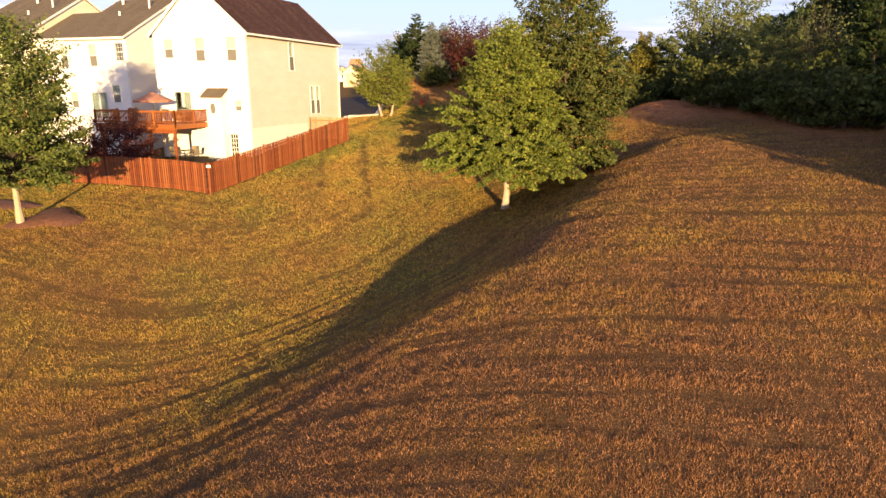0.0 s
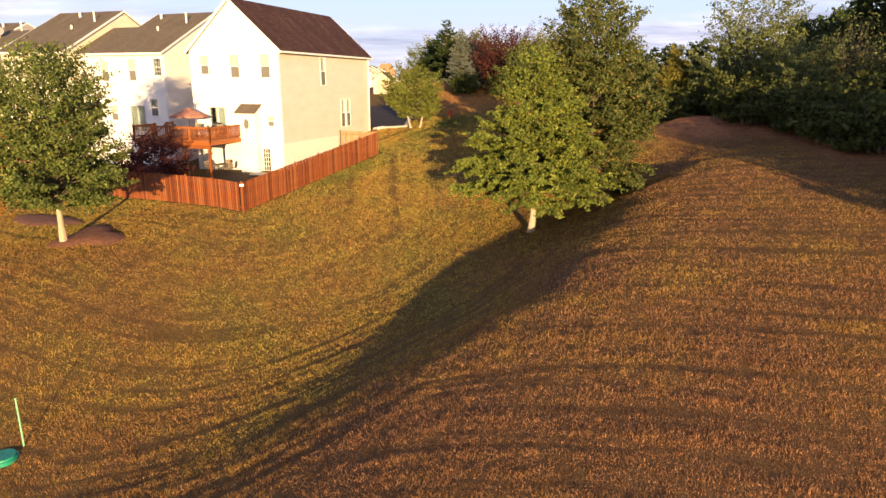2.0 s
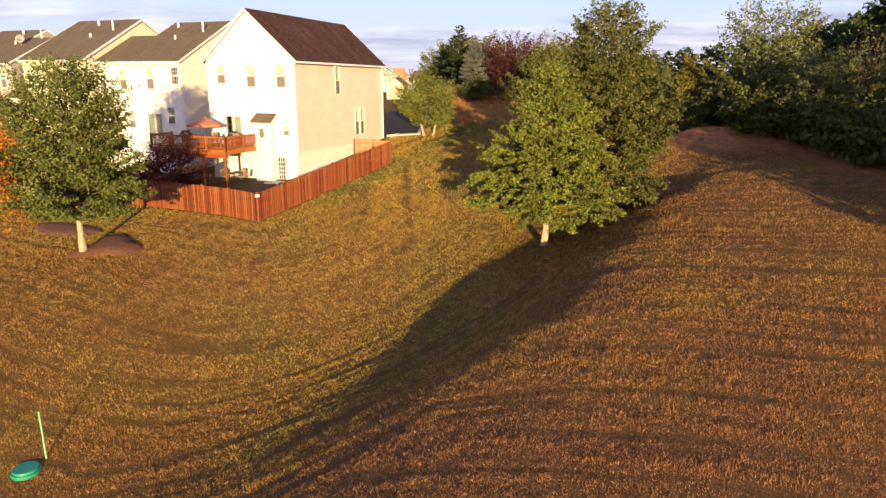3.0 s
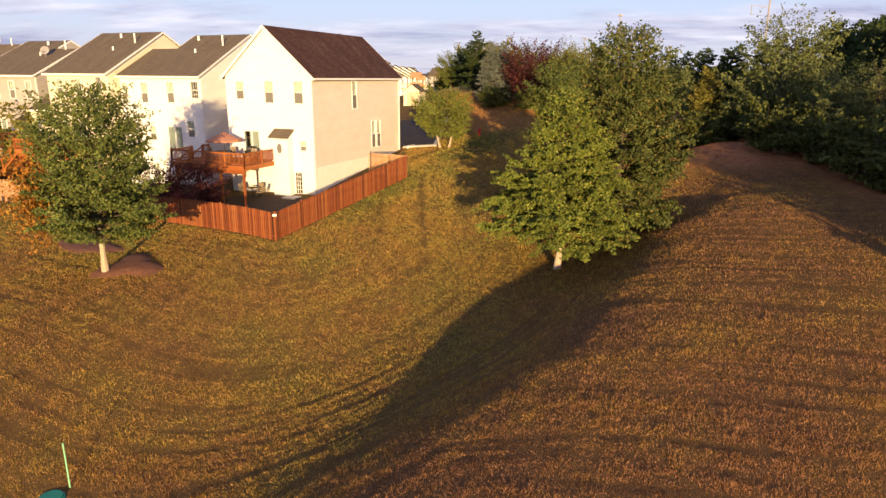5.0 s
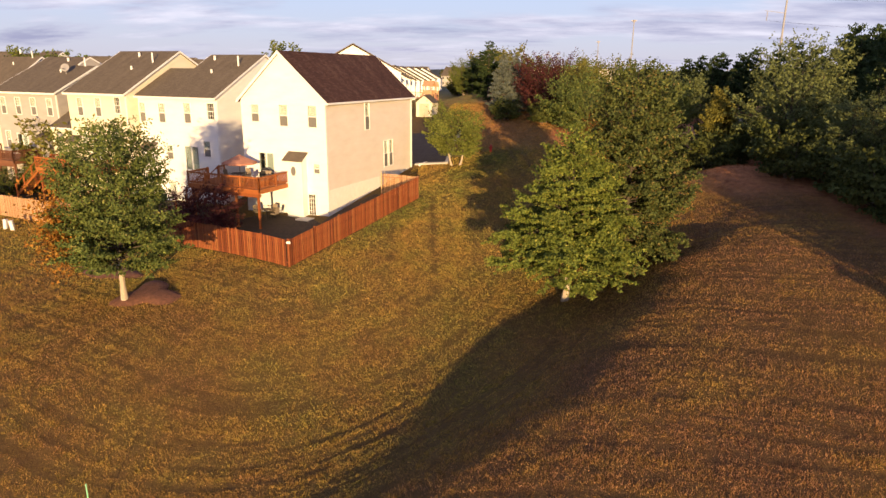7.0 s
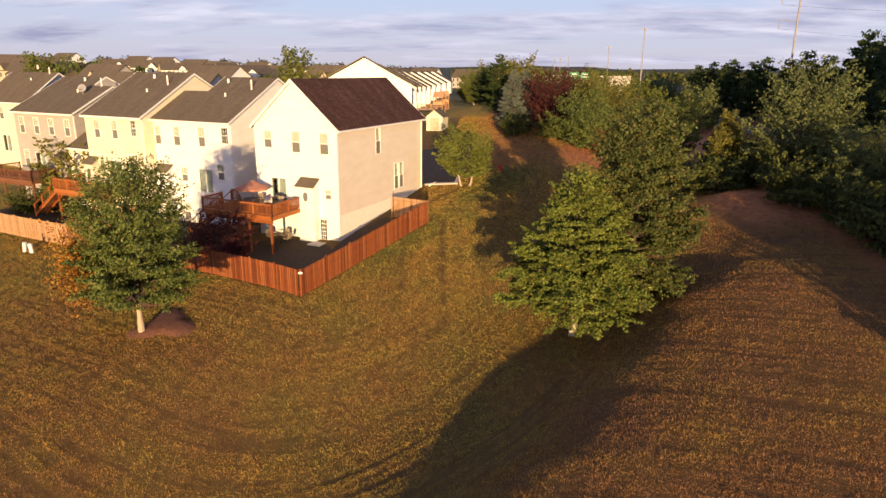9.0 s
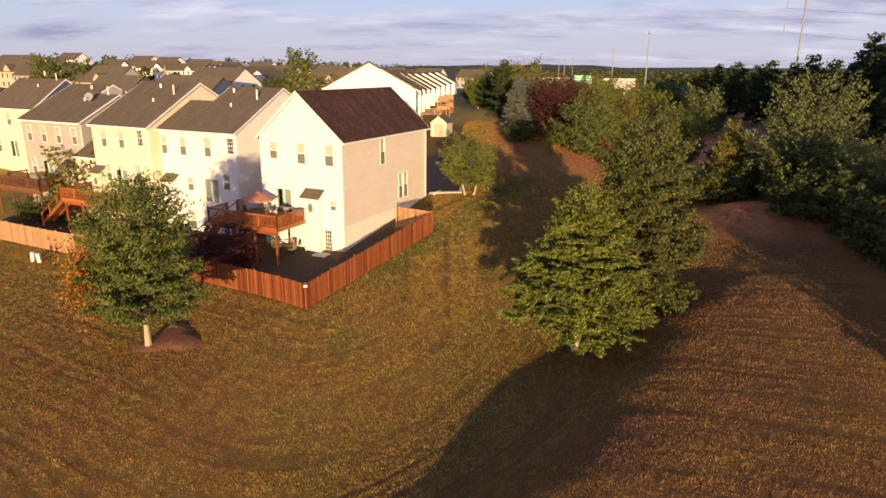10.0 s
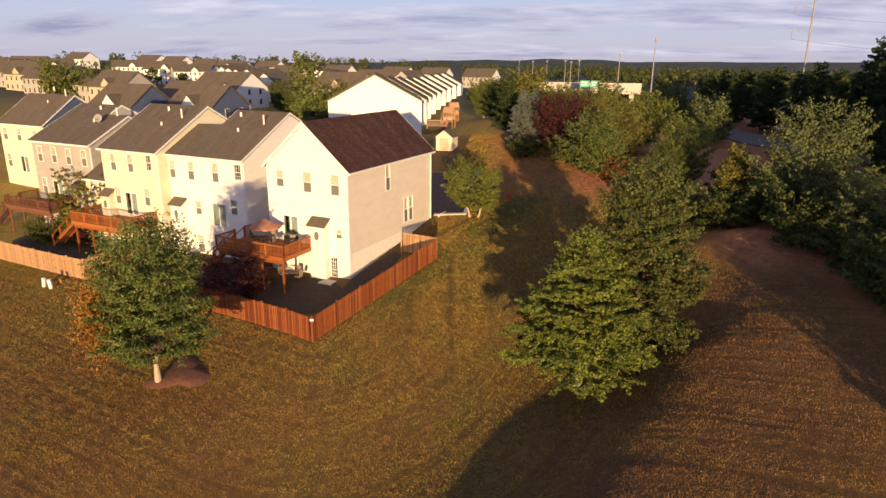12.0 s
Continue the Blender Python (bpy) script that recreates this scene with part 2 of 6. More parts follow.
M = dict(
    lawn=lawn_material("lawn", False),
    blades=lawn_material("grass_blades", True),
    glass=window_glass(),
    white=grainy("white_trim", (0.72, 0.71, 0.68), (0.82, 0.81, 0.78), 4, 0.5, 0.1, 0.003),
    cream=siding("cream_siding", (0.65, 0.58, 0.50), (0.73, 0.66, 0.58)),
    ivory=siding("ivory_siding", (0.74, 0.735, 0.71), (0.82, 0.815, 0.79)),
    yellow=siding("yellow_siding", (0.69, 0.63, 0.47), (0.77, 0.71, 0.54)),
    grey=siding("taupe_siding", (0.35, 0.325, 0.30), (0.43, 0.40, 0.37)),
    blue=siding("blue_siding", (0.060, 0.080, 0.160), (0.085, 0.105, 0.190)),
    tan=siding("tan_siding", (0.50, 0.40, 0.28), (0.58, 0.48, 0.35)),
    block=grainy("foundation_block", (0.72, 0.70, 0.62), (0.82, 0.80, 0.72), 2, 0.85),
    roof=shingles("brown_grey_shingles", (0.090, 0.072, 0.052), (0.170, 0.138, 0.100)),
    rust=shingles("red_brown_shingles", (0.030, 0.018, 0.015), (0.075, 0.036, 0.028), (0.15, 0.095, 0.070)),
    interior=grainy("room_dark", (0.05, 0.045, 0.04), (0.09, 0.08, 0.07), 1, 0.9),
    blind=grainy("blind", (0.74, 0.72, 0.66), (0.84, 0.82, 0.76), 5, 0.7),
    screen=grainy("insect_screen", (0.13, 0.125, 0.12), (0.19, 0.185, 0.17), 20, 0.8),
    fence=boards("red_cedar_fence", [(0.12, 0.031, 0.011), (0.19, 0.050, 0.016), (0.25, 0.073, 0.022), (0.285, 0.106, 0.036)]),
    fence_tan=boards("weathered_fence", [(0.36, 0.20, 0.10), (0.44, 0.26, 0.14), (0.50, 0.31, 0.17)]),
    deck=boards("stained_deck", [(0.21, 0.060, 0.016), (0.30, 0.092, 0.022), (0.36, 0.125, 0.032)]),
    deck_dark=boards("dark_deck", [(0.10, 0.04, 0.022), (0.15, 0.06, 0.03), (0.18, 0.08, 0.04)]),
    mulch=grainy("mulch", (0.10, 0.045, 0.028), (0.24, 0.11, 0.07), 5, 0.95, 0.8, 0.04),
    # soil tone lowered to hold the shade that the fences throw
    yard=grainy("soil_with_shade", (0.035, 0.026, 0.018), (0.085, 0.062, 0.042), 4, 0.95, 0.8, 0.04),
    bark=grainy("bark", (0.16, 0.12, 0.085), (0.30, 0.23, 0.17), 6, 0.9, 0.8, 0.02, stretch=(4, 4, 0.7)),
    bark_dark=grainy("dark_bark", (0.045, 0.036, 0.026), (0.10, 0.080, 0.058), 6, 0.9, 0.6, 0.015, stretch=(4, 4, 0.7)),
    bark_pale=grainy("pale_bark", (0.34, 0.27, 0.20), (0.52, 0.43, 0.33), 6, 0.9, 0.6, 0.015, stretch=(4, 4, 0.7)),
    asphalt=grainy("asphalt", (0.040, 0.036, 0.038), (0.070, 0.064, 0.065), 2, 0.95, 0.4, 0.008, spec=0.08),
    concrete=grainy("concrete", (0.40, 0.38, 0.35), (0.55, 0.53, 0.49), 2, 0.85, 0.3, 0.006),
    worn_road=grainy("worn_road", (0.13, 0.11, 0.09), (0.20, 0.17, 0.14), 0.6, 0.9, 0.3, 0.008),
    steel=grainy("galvanised_steel", (0.26, 0.25, 0.25), (0.36, 0.35, 0.35), 2, 0.6, 0, metal=0.3),
    iron=grainy("black_metal", (0.015, 0.015, 0.016), (0.03, 0.03, 0.03), 5, 0.5),
    green_plastic=grainy("green_plastic", (0.02, 0.24, 0.15), (0.03, 0.32, 0.20), 4, 0.45),
    pale_green=grainy("pale_green_plastic", (0.22, 0.55, 0.30), (0.30, 0.66, 0.38), 4, 0.45),
    sign_green=grainy("sign_green", (0.01, 0.30, 0.17), (0.015, 0.38, 0.22), 1, 0.4, 0),
    leaf_oak=foliage("oak_leaf", (0.078, 0.112, 0.024), (0.195, 0.226, 0.046), (0.29, 0.28, 0.060), 0.87),
    leaf_oak_dull=foliage("dull_oak_leaf", (0.052, 0.074, 0.026), (0.128, 0.146, 0.044), (0.21, 0.150, 0.055), 0.86),
    leaf_pear=foliage("pear_leaf", (0.066, 0.100, 0.032), (0.176, 0.206, 0.056), (0.22, 0.19, 0.065), 0.94),
    leaf_light=foliage("light_leaf", (0.085, 0.112, 0.028), (0.150, 0.172, 0.040), (0.20, 0.19, 0.05), 0.9),
    leaf_dark=foliage("dark_leaf", (0.046, 0.062, 0.020), (0.110, 0.124, 0.034)),
    leaf_grey=foliage("grey_leaf", (0.080, 0.104, 0.042), (0.165, 0.190, 0.070)),
    leaf_red=foliage("red_leaf", (0.048, 0.015, 0.017), (0.105, 0.036, 0.034)),
    leaf_orange=foliage("orange_leaf", (0.17, 0.075, 0.018), (0.36, 0.16, 0.030), (0.34, 0.22, 0.045), 0.7),
    leaf_rusty=foliage("rusty_leaf", (0.10, 0.050, 0.020), (0.20, 0.110, 0.035)),
    leaf_yellow=foliage("yellow_leaf", (0.100, 0.108, 0.028), (0.185, 0.170, 0.040)),
    leaf_lime=foliage("lime_leaf", (0.080, 0.108, 0.026), (0.190, 0.205, 0.045)),
    leaf_cedar=foliage("cedar_leaf", (0.120, 0.122, 0.030), (0.230, 0.205, 0.045)),
    leaf_far=foliage("far_leaf", (0.035, 0.052, 0.020), (0.090, 0.102, 0.036), (0.15, 0.12, 0.035), 0.9),
    needle=foliage("pine_needle", (0.022, 0.042, 0.017), (0.058, 0.082, 0.028)),
    needle_blue=foliage("blue_spruce_needle", (0.085, 0.105, 0.095), (0.155, 0.175, 0.150)),
    umbrella=grainy("terracotta_canvas", (0.34, 0.15, 0.10), (0.42, 0.20, 0.135), 3, 0.9),
    cushion=grainy("beige_cushion", (0.20, 0.16, 0.115), (0.28, 0.225, 0.165), 3, 0.9),
    hydrant=grainy("red_paint", (0.42, 0.03, 0.02), (0.55, 0.05, 0.03), 4, 0.45),
)

# ---- building helpers ----


def mesh_object(name, bm, mat, parent=None, label=""):
    me = bpy.data.meshes.new(name)
    bm.normal_update()
    bm.to_mesh(me)
    bm.free()
    if mat:
        me.materials.append(mat)
    ob = new(name, me)
    if parent:
        ob.parent = parent
    if label:
        ob["label"] = label
    return ob


def part(name, bm, mat, parent, label=""):
    return mesh_object(name, bm, mat, parent, label)


def again(name, ob, m, parent):
    """The same mesh once more under a parent, at the pose m."""
    o = new(name, ob.data)
    o.parent = parent
    o.matrix_basis = m
    return o


def thing(name, m, label, category, group="", kind=""):
    e = new(name)
    e.matrix_world = m
    return tagged(e, label, category, group, kind)


def box(bm, x0, x1, y0, y1, z0, z1, bevel=0.0):
    r = bmesh.ops.create_cube(bm, size=1.0, matrix=Matrix.LocRotScale(((x0 + x1) / 2, (y0 + y1) / 2, (z0 + z1) / 2), None, (x1 - x0, y1 - y0, z1 - z0)))
    if bevel:
        es = {e for v in r["verts"] for e in v.link_edges}
        bmesh.ops.bevel(bm, geom=list(es), offset=bevel, segments=1, affect="EDGES")
    return bm


def boxed(*a, bevel=0.0):
    return box(bmesh.new(), *a, bevel=bevel)


def rod(bm, a, b, r0, r1=None, sides=8, cap=True):
    """A tapered rod from a to b."""
    r1 = r0 if r1 is None else r1
    a, b = Vector(a), Vector(b)
    d = b - a
    q = d.to_track_quat("Z", "Y")
    bmesh.ops.create_cone(bm, cap_ends=cap, segments=sides, radius1=r0, radius2=max(r1, 0.001), depth=d.length,
                          matrix=Matrix.Translation((a + b) / 2) @ q.to_matrix().to_4x4())
    return bm


def from_arrays(name, verts, faces, mat, parent=None, smooth=False):
    me = bpy.data.meshes.new(name)
    me.vertices.add(len(verts))
    me.vertices.foreach_set("co", np.asarray(verts, np.float32).ravel())
    k = faces.shape[1]
    me.loops.add(faces.size)
    me.loops.foreach_set("vertex_index", faces.ravel().astype(np.int32))
    me.polygons.add(len(faces))
    me.polygons.foreach_set("loop_start", np.arange(0, faces.size, k, dtype=np.int32))
    if smooth:
        me.polygons.foreach_set("use_smooth", np.ones(len(faces), bool))
    me.update(calc_edges=True)
    me.materials.append(mat)
    ob = new(name, me)
    if parent:
        ob.parent = parent
    return ob


# ---- ground ----
BANK = -math.pi / 6
CUBIC = [0.17, 5.038, -1.462, 0.544, 3.326, -0.413, -1.437, 0.062, -2.287, -1.116]


def smooth01(t):
    t = np.clip(t, 0, 1)
    return t * t * (3 - 2 * t)


def height(x, y):
    """The lie of the land: a lawn that rises away from the camera, a hollow and a bank across it, a mound, hills far off."""
    x, y = np.asarray(x, float), np.asarray(y, float)
    xc, yc = np.clip(x, -58, 40), np.clip(y, -12, 96)
    u, v = xc / 40, (yc - 40) / 40
    z, i = 0, 0
    for a in range(4):
        for b in range(4 - a):
            z = z + CUBIC[i] * u ** a * v ** b
            i += 1
    s = xc * math.cos(BANK) + yc * math.sin(BANK)
    t = -xc * math.sin(BANK) + yc * math.cos(BANK)
    q, k = (s + 19) / 9, (t - 22) / 22
    z = z + (0.216 - 0.009 * k) * np.tanh(q) + (-1.856 + 0.03 * k) * np.exp(-q * q)
    # crest and foot of the bank
    crest = -9.075 + 0.124 * t - -1.833 * np.exp(-((t - 21.3) / 9) ** 2) + 0.35 * np.sin(t * 0.62 + 0.5) + 0.22 * np.sin(t * 1.47 + 2.0)
    run = smooth01((t - 9.3) / 14.2) * (1 - smooth01((t - 41.1) / 9))
    z = z + run * (-0.042 * np.exp(-((s - crest) / 3.436) ** 2) - -0.692 * np.exp(-((s - crest + 3.732) / 2.499) ** 2) + 0.447 * (smooth01((s - crest + 3.732) / 3.732) - 0.5))
    # the broad bank, the lawn below the fence, and the hollow between them
    a, b = (xc - 8) / 10, (yc - 22) / 10
    z = z + np.exp(-(a / 1.5) ** 2 - (b / 1.6) ** 2) * (0.658 + -0.79 * a + -0.507 * b + -0.157 * a * a + 0.637 * a * b + 0.146 * b * b)
    a, b = (xc + 14) / 10, (yc - 25) / 10
    z = z + np.exp(-(a / 1.3) ** 2 - (b / 1.2) ** 2) * (-0.304 + -0.734 * a + 0.684 * b + 0.186 * a * a + 0.385 * a * b + -0.026 * b * b)
    a, b = (xc + 1) / 6, (yc - 30) / 6
    z = z + np.exp(-(a / 1.1) ** 2 - (b / 1.4) ** 2) * (-0.419 + -0.492 * a + 0.052 * b)
    a, b = (xc - 11) / 5, (yc - 37) / 5
    z = z + np.exp(-(a / 1.2) ** 2 - b * b) * (-0.31 + 0.106 * a + -0.404 * b + -0.174 * a * b + -0.712 * b * b)
    z = z + 1.25 * np.exp(-(((x - 17.5) / 4.5) ** 2 + ((y - 54) / 4.0) ** 2))
    z = z + 2.5 * np.exp(-(((x + 3) / 9) ** 2 + ((y - 122) / 16) ** 2))
    d = np.hypot(x - xc, y - yc)
    w = smooth01(d / 110)
    r = np.hypot(x, y)
    far = 3.2 + 7.0 * smooth01((-x - 60) / 260) * smooth01((y - 80) / 200) - 3.0 * smooth01((x - 60) / 200)
    ridge = 17 + 9 * np.sin(x / 690 + 0.6) + 6 * np.sin(x / 260 + 2.0) + 3 * np.sin(x / 90) + 2 * np.sin(x / 37 + 1) - 26 * smooth01((-x - 200) / 900)
    far = far + (ridge - far) * smooth01((r - 1500) / 1300)
    return z * (1 - w) + far * w


def ground_z(x, y):
    return float(height(x, y))


def axis(near0, near1, step, reach):
    """Grid lines: even between near0 and near1, then wider and wider out to reach."""
    a = list(np.arange(near0, near1 + 0.01, step))
    s, p = step, near1
    while p < reach:
        s *= 1.13
        p += s
        a.append(p)
    s, p = step, near0
    while p > -reach:
        s *= 1.13
        p -= s
        a.insert(0, p)
    return np.array(a)


def lawn_fields(x, y):
    """How dry the grass is and how bare the soil, from 0 to 1."""
    s = x * math.cos(BANK) + y * math.sin(BANK)
    dry = 0.34 + 0.42 * smooth01((s + 17) / 9) + 0.20 * smooth01((-x - 4) / 14) * smooth01((42 - y) / 14) + 0.08 * smooth01((y - 60) / 12) + 0.28 * smooth01((24 - y) / 12)
    dry = dry - 0.30 * np.exp(-((x + 7.0 - 0.45 * (y - 52)) / 2.2) ** 2) * smooth01((y - 38) / 8)
    soil = np.exp(-(((x - 18.5) / 4.5) ** 2 + ((y - 53) / 6) ** 2) ** 2) + smooth01((x - 19.5) / 3) * smooth01((y - 34) / 6)
    soil = soil + np.exp(-(((x - 7.2) / 2.6) ** 2 + ((y - 75) / 5) ** 2) ** 2) + 0.6 * smooth01((x + 7.5) / 4) * smooth01((y - 63) / 9)
    return dry, np.clip(soil, 0, 1)


def grown(x, y):
    """Where single blades stand, 0 to 1."""
    return smooth01((x + 52) / 6) * smooth01((32 - x) / 4) * smooth01((y - 6) / 3) * smooth01((104 - y) / 10)


def cover(ob, x, y):
    dry, soil = lawn_fields(x, y)
    far = smooth01((np.hypot(x, y) - 170) / 120)
    # the last field falls to 0 in row troughs, to paint their shade
    for name, val in (("dry", dry), ("soil", soil), ("far", far), ("thatch", grown(x, y) * (1 - soil)), ("row_shade", 1 - smooth01((0.38 - rows_of_mower(x, y)) / 0.22))):
        at = ob.data.attributes.new(name, "FLOAT", "POINT")
        at.data.foreach_set("value", np.asarray(val, np.float32))


def build_ground():
    gx, gy = axis(-45, 30, 0.22, 4200), axis(8, 70, 0.18, 4200)
    xx, yy = np.meshgrid(gx, gy)
    zz = height(xx, yy) + relief(xx, yy)
    nx, ny = len(gx), len(gy)
    idx = np.arange(nx * ny).reshape(ny, nx)
    faces = np.stack([idx[:-1, :-1], idx[:-1, 1:], idx[1:, 1:], idx[1:, :-1]], -1).reshape(-1, 4)
    x, y, z = xx.ravel(), yy.ravel(), zz.ravel()
    ob = from_arrays("ground", np.stack([x, y, z], -1), faces, M["lawn"], smooth=True)
    tagged(ob, "mown lawn with dry tan patches, bare soil on the mound", "ground", kind="structure")
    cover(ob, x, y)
    return ob


def wander(x, y, k, seed):
    """Smooth irregular field about 0, features about 1 / k metres."""
    rs = np.random.RandomState(seed)
    out = 0
    for _ in range(7):
        a, f, p = rs.uniform(0, 6.2832), k * rs.uniform(0.6, 1.8), rs.uniform(0, 6.2832)
        out = out + np.sin(6.2832 * f * (x * math.cos(a) + y * math.sin(a)) + p)
    return out / 3.0


def lattice(p, q, seed):
    """Smooth noise from 0 to 1 on a unit lattice."""
    tab = np.random.RandomState(seed).uniform(0, 1, (64, 64))
    i, j = np.floor(p).astype(int), np.floor(q).astype(int)
    f, g = smooth01(p - i), smooth01(q - j)
    a = tab[i % 64, j % 64] * (1 - f) + tab[(i + 1) % 64, j % 64] * f
    b = tab[i % 64, (j + 1) % 64] * (1 - f) + tab[(i + 1) % 64, (j + 1) % 64] * f
    return a * (1 - g) + b * g


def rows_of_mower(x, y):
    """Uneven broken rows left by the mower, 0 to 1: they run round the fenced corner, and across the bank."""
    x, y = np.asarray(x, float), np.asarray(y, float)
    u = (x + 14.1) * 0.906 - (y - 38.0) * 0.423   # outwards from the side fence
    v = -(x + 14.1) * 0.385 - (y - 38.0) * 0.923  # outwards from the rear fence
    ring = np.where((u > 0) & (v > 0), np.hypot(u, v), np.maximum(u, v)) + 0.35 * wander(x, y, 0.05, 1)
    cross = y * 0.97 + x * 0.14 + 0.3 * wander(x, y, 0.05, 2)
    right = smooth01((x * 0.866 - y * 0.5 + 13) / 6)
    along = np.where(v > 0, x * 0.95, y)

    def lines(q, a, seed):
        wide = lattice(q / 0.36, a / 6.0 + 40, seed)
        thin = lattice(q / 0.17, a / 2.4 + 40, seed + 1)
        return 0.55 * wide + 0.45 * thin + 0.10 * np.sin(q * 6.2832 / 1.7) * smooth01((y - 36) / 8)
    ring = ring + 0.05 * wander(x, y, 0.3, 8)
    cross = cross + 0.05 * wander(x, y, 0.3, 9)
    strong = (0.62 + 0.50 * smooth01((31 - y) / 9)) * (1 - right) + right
    strip_x = x + 14.1 + (y - 38.0) * 0.14   # lengthwise stripes that run on past the side fence
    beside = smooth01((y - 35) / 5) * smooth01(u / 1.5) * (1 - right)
    stripe = 0.5 + 0.9 * (lattice(strip_x / 0.6, y / 22.0 + 40, 12) - 0.42)
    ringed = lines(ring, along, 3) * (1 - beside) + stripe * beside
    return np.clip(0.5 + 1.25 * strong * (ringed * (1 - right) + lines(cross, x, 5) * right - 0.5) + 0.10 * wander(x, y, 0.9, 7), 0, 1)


def relief(x, y):
    """Low ridges of the mower's rows."""
    return 0.020 * (rows_of_mower(x, y) - 0.5) * grown(x, y) * (1 - 0.6 * smooth01((y - 44) / 14))


build_ground()


def build_grass():
    """Blades of grass, thicker where the camera comes nearest."""
    rs = np.random.RandomState(3)
    n = 6400000
    x = rs.uniform(-52, 32, n)
    y = 8 + 96 * rs.uniform(0, 1, n) ** 2.2
    keep = (x > -3 - 10 - 0.80 * y) & (x < 9 + 0.58 * y) & ((y < 64) | ((x > -16) & (x < 16)))
    dry, soil = lawn_fields(x, y)
    rows = rows_of_mower(x, y)
    lump = np.sin(x * 2.1 + 3 * np.sin(y * 1.3)) * np.sin(y * 2.7 + 2 * np.sin(x * 1.7))
    clump = lattice(x / (0.10 + 0.002 * y), y / (0.10 + 0.003 * y), 21)
    clump = 0.5 + (clump - 0.5) * (1 - 0.75 * smooth01((y - 16) / 16))
    bank = smooth01((x * 0.866 - y * 0.5 + 12) / 4)
    keep &= rs.uniform(0, 1, n) < (0.36 + 0.34 * rows + 0.08 * lump) * (1 - 0.6 * soil) * (1 - 0.42 * bank * smooth01((y - 18) / 8)) * grown(x, y) * (0.42 + 1.0 * clump)
    # none in the yard behind the fence, under the mulch or on the road
    u = (x + 14.1) * 0.906 - (y - 38.0) * 0.423
    v = -(x + 14.1) * 0.385 - (y - 38.0) * 0.923
    keep &= ~((u < 0.1) & (v < 0.1) & ((y < 52.5) | (x < -9.5)))
    keep &= ~((x < -6.1) & (y > 61.8) & (y < 78.2))
    x, y, rows, lump, clump = x[keep], y[keep], rows[keep], lump[keep], clump[keep]
    n = len(x)
    z = height(x, y) + relief(x, y)
    hgt = (0.030 + 0.046 * rows + 0.008 * lump) * (0.6 + 0.75 * clump) * rs.uniform(0.6, 1.4, n) * (1 + 0.008 * y)
    wid = rs.uniform(0.004, 0.009, n) * (1 + 0.032 * y)
    az = rs.uniform(0, 6.2832, n)
    tilt = rs.normal(size=(n, 2)) * 0.5
    c = np.stack([x, y, z - 0.01], -1)
    side = np.stack([np.cos(az), np.sin(az), 0 * az], -1) * wid[:, None]
    tip = np.stack([tilt[:, 0] * hgt, tilt[:, 1] * hgt, hgt + 0.01], -1)
    vtx = np.stack([c - side, c + side, c + tip], 1).reshape(-1, 3)
    ob = from_arrays("grass", vtx, np.arange(3 * n).reshape(n, 3), M["blades"])
    tagged(ob, "short mown grass, partly dry, in mower rows", "grass", kind="stuff")
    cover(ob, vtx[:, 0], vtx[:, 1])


build_grass()

# ---- townhouses ----
HOUSE = pose(-14.16, 47.63, 0, 0, 0, -17.5)


def at_house(x, y, z=0.0, rz=0.0):
    return HOUSE @ pose(x, y, z, 0, 0, rz)


def wall_panel(width, bottom, top, holes, thick=0.2, gable=None, low=None):
    """A wall in the plane y = 0 facing -y, from x = 0 to width, with real openings (x0, x1, z0, z1).
    gable: the height of the peak over the middle."""
    bm = bmesh.new()
    xs = sorted({0.0, width, *[h[0] for h in holes], *[h[1] for h in holes]})
    zs = sorted({bottom, top, *[h[2] for h in holes], *[h[3] for h in holes]})

    def open_at(i, j):
        if not (0 <= i < len(xs) - 1 and 0 <= j < len(zs) - 1):
            return True
        cx, cz = (xs[i] + xs[i + 1]) / 2, (zs[j] + zs[j + 1]) / 2
        return any(h[0] < cx < h[1] and h[2] < cz < h[3] for h in holes)

    def quad(*p):
        bm.faces.new([bm.verts.new(q) for q in p])
    for i in range(len(xs) - 1):
        for j in range(len(zs) - 1):
            if open_at(i, j):
                continue
            a, b, c, d = xs[i], xs[i + 1], zs[j], zs[j + 1]
            quad((a, 0, c), (b, 0, c), (b, 0, d), (a, 0, d))
            quad((b, thick, c), (a, thick, c), (a, thick, d), (b, thick, d))
            if open_at(i - 1, j):
                quad((a, thick, c), (a, 0, c), (a, 0, d), (a, thick, d))
            if open_at(i + 1, j):
                quad((b, 0, c), (b, thick, c), (b, thick, d), (b, 0, d))
            if open_at(i, j - 1):
                quad((a, thick, c), (b, thick, c), (b, 0, c), (a, 0, c))
            if open_at(i, j + 1):
                quad((a, 0, d), (b, 0, d), (b, thick, d), (a, thick, d))
    if gable:
        quad((0, 0, top), (width, 0, top), (width / 2, 0, gable))
        quad((width, thick, top), (0, thick, top), (width / 2, thick, gable))
    bmesh.ops.remove_doubles(bm, verts=bm.verts, dist=0.001)
    return bm


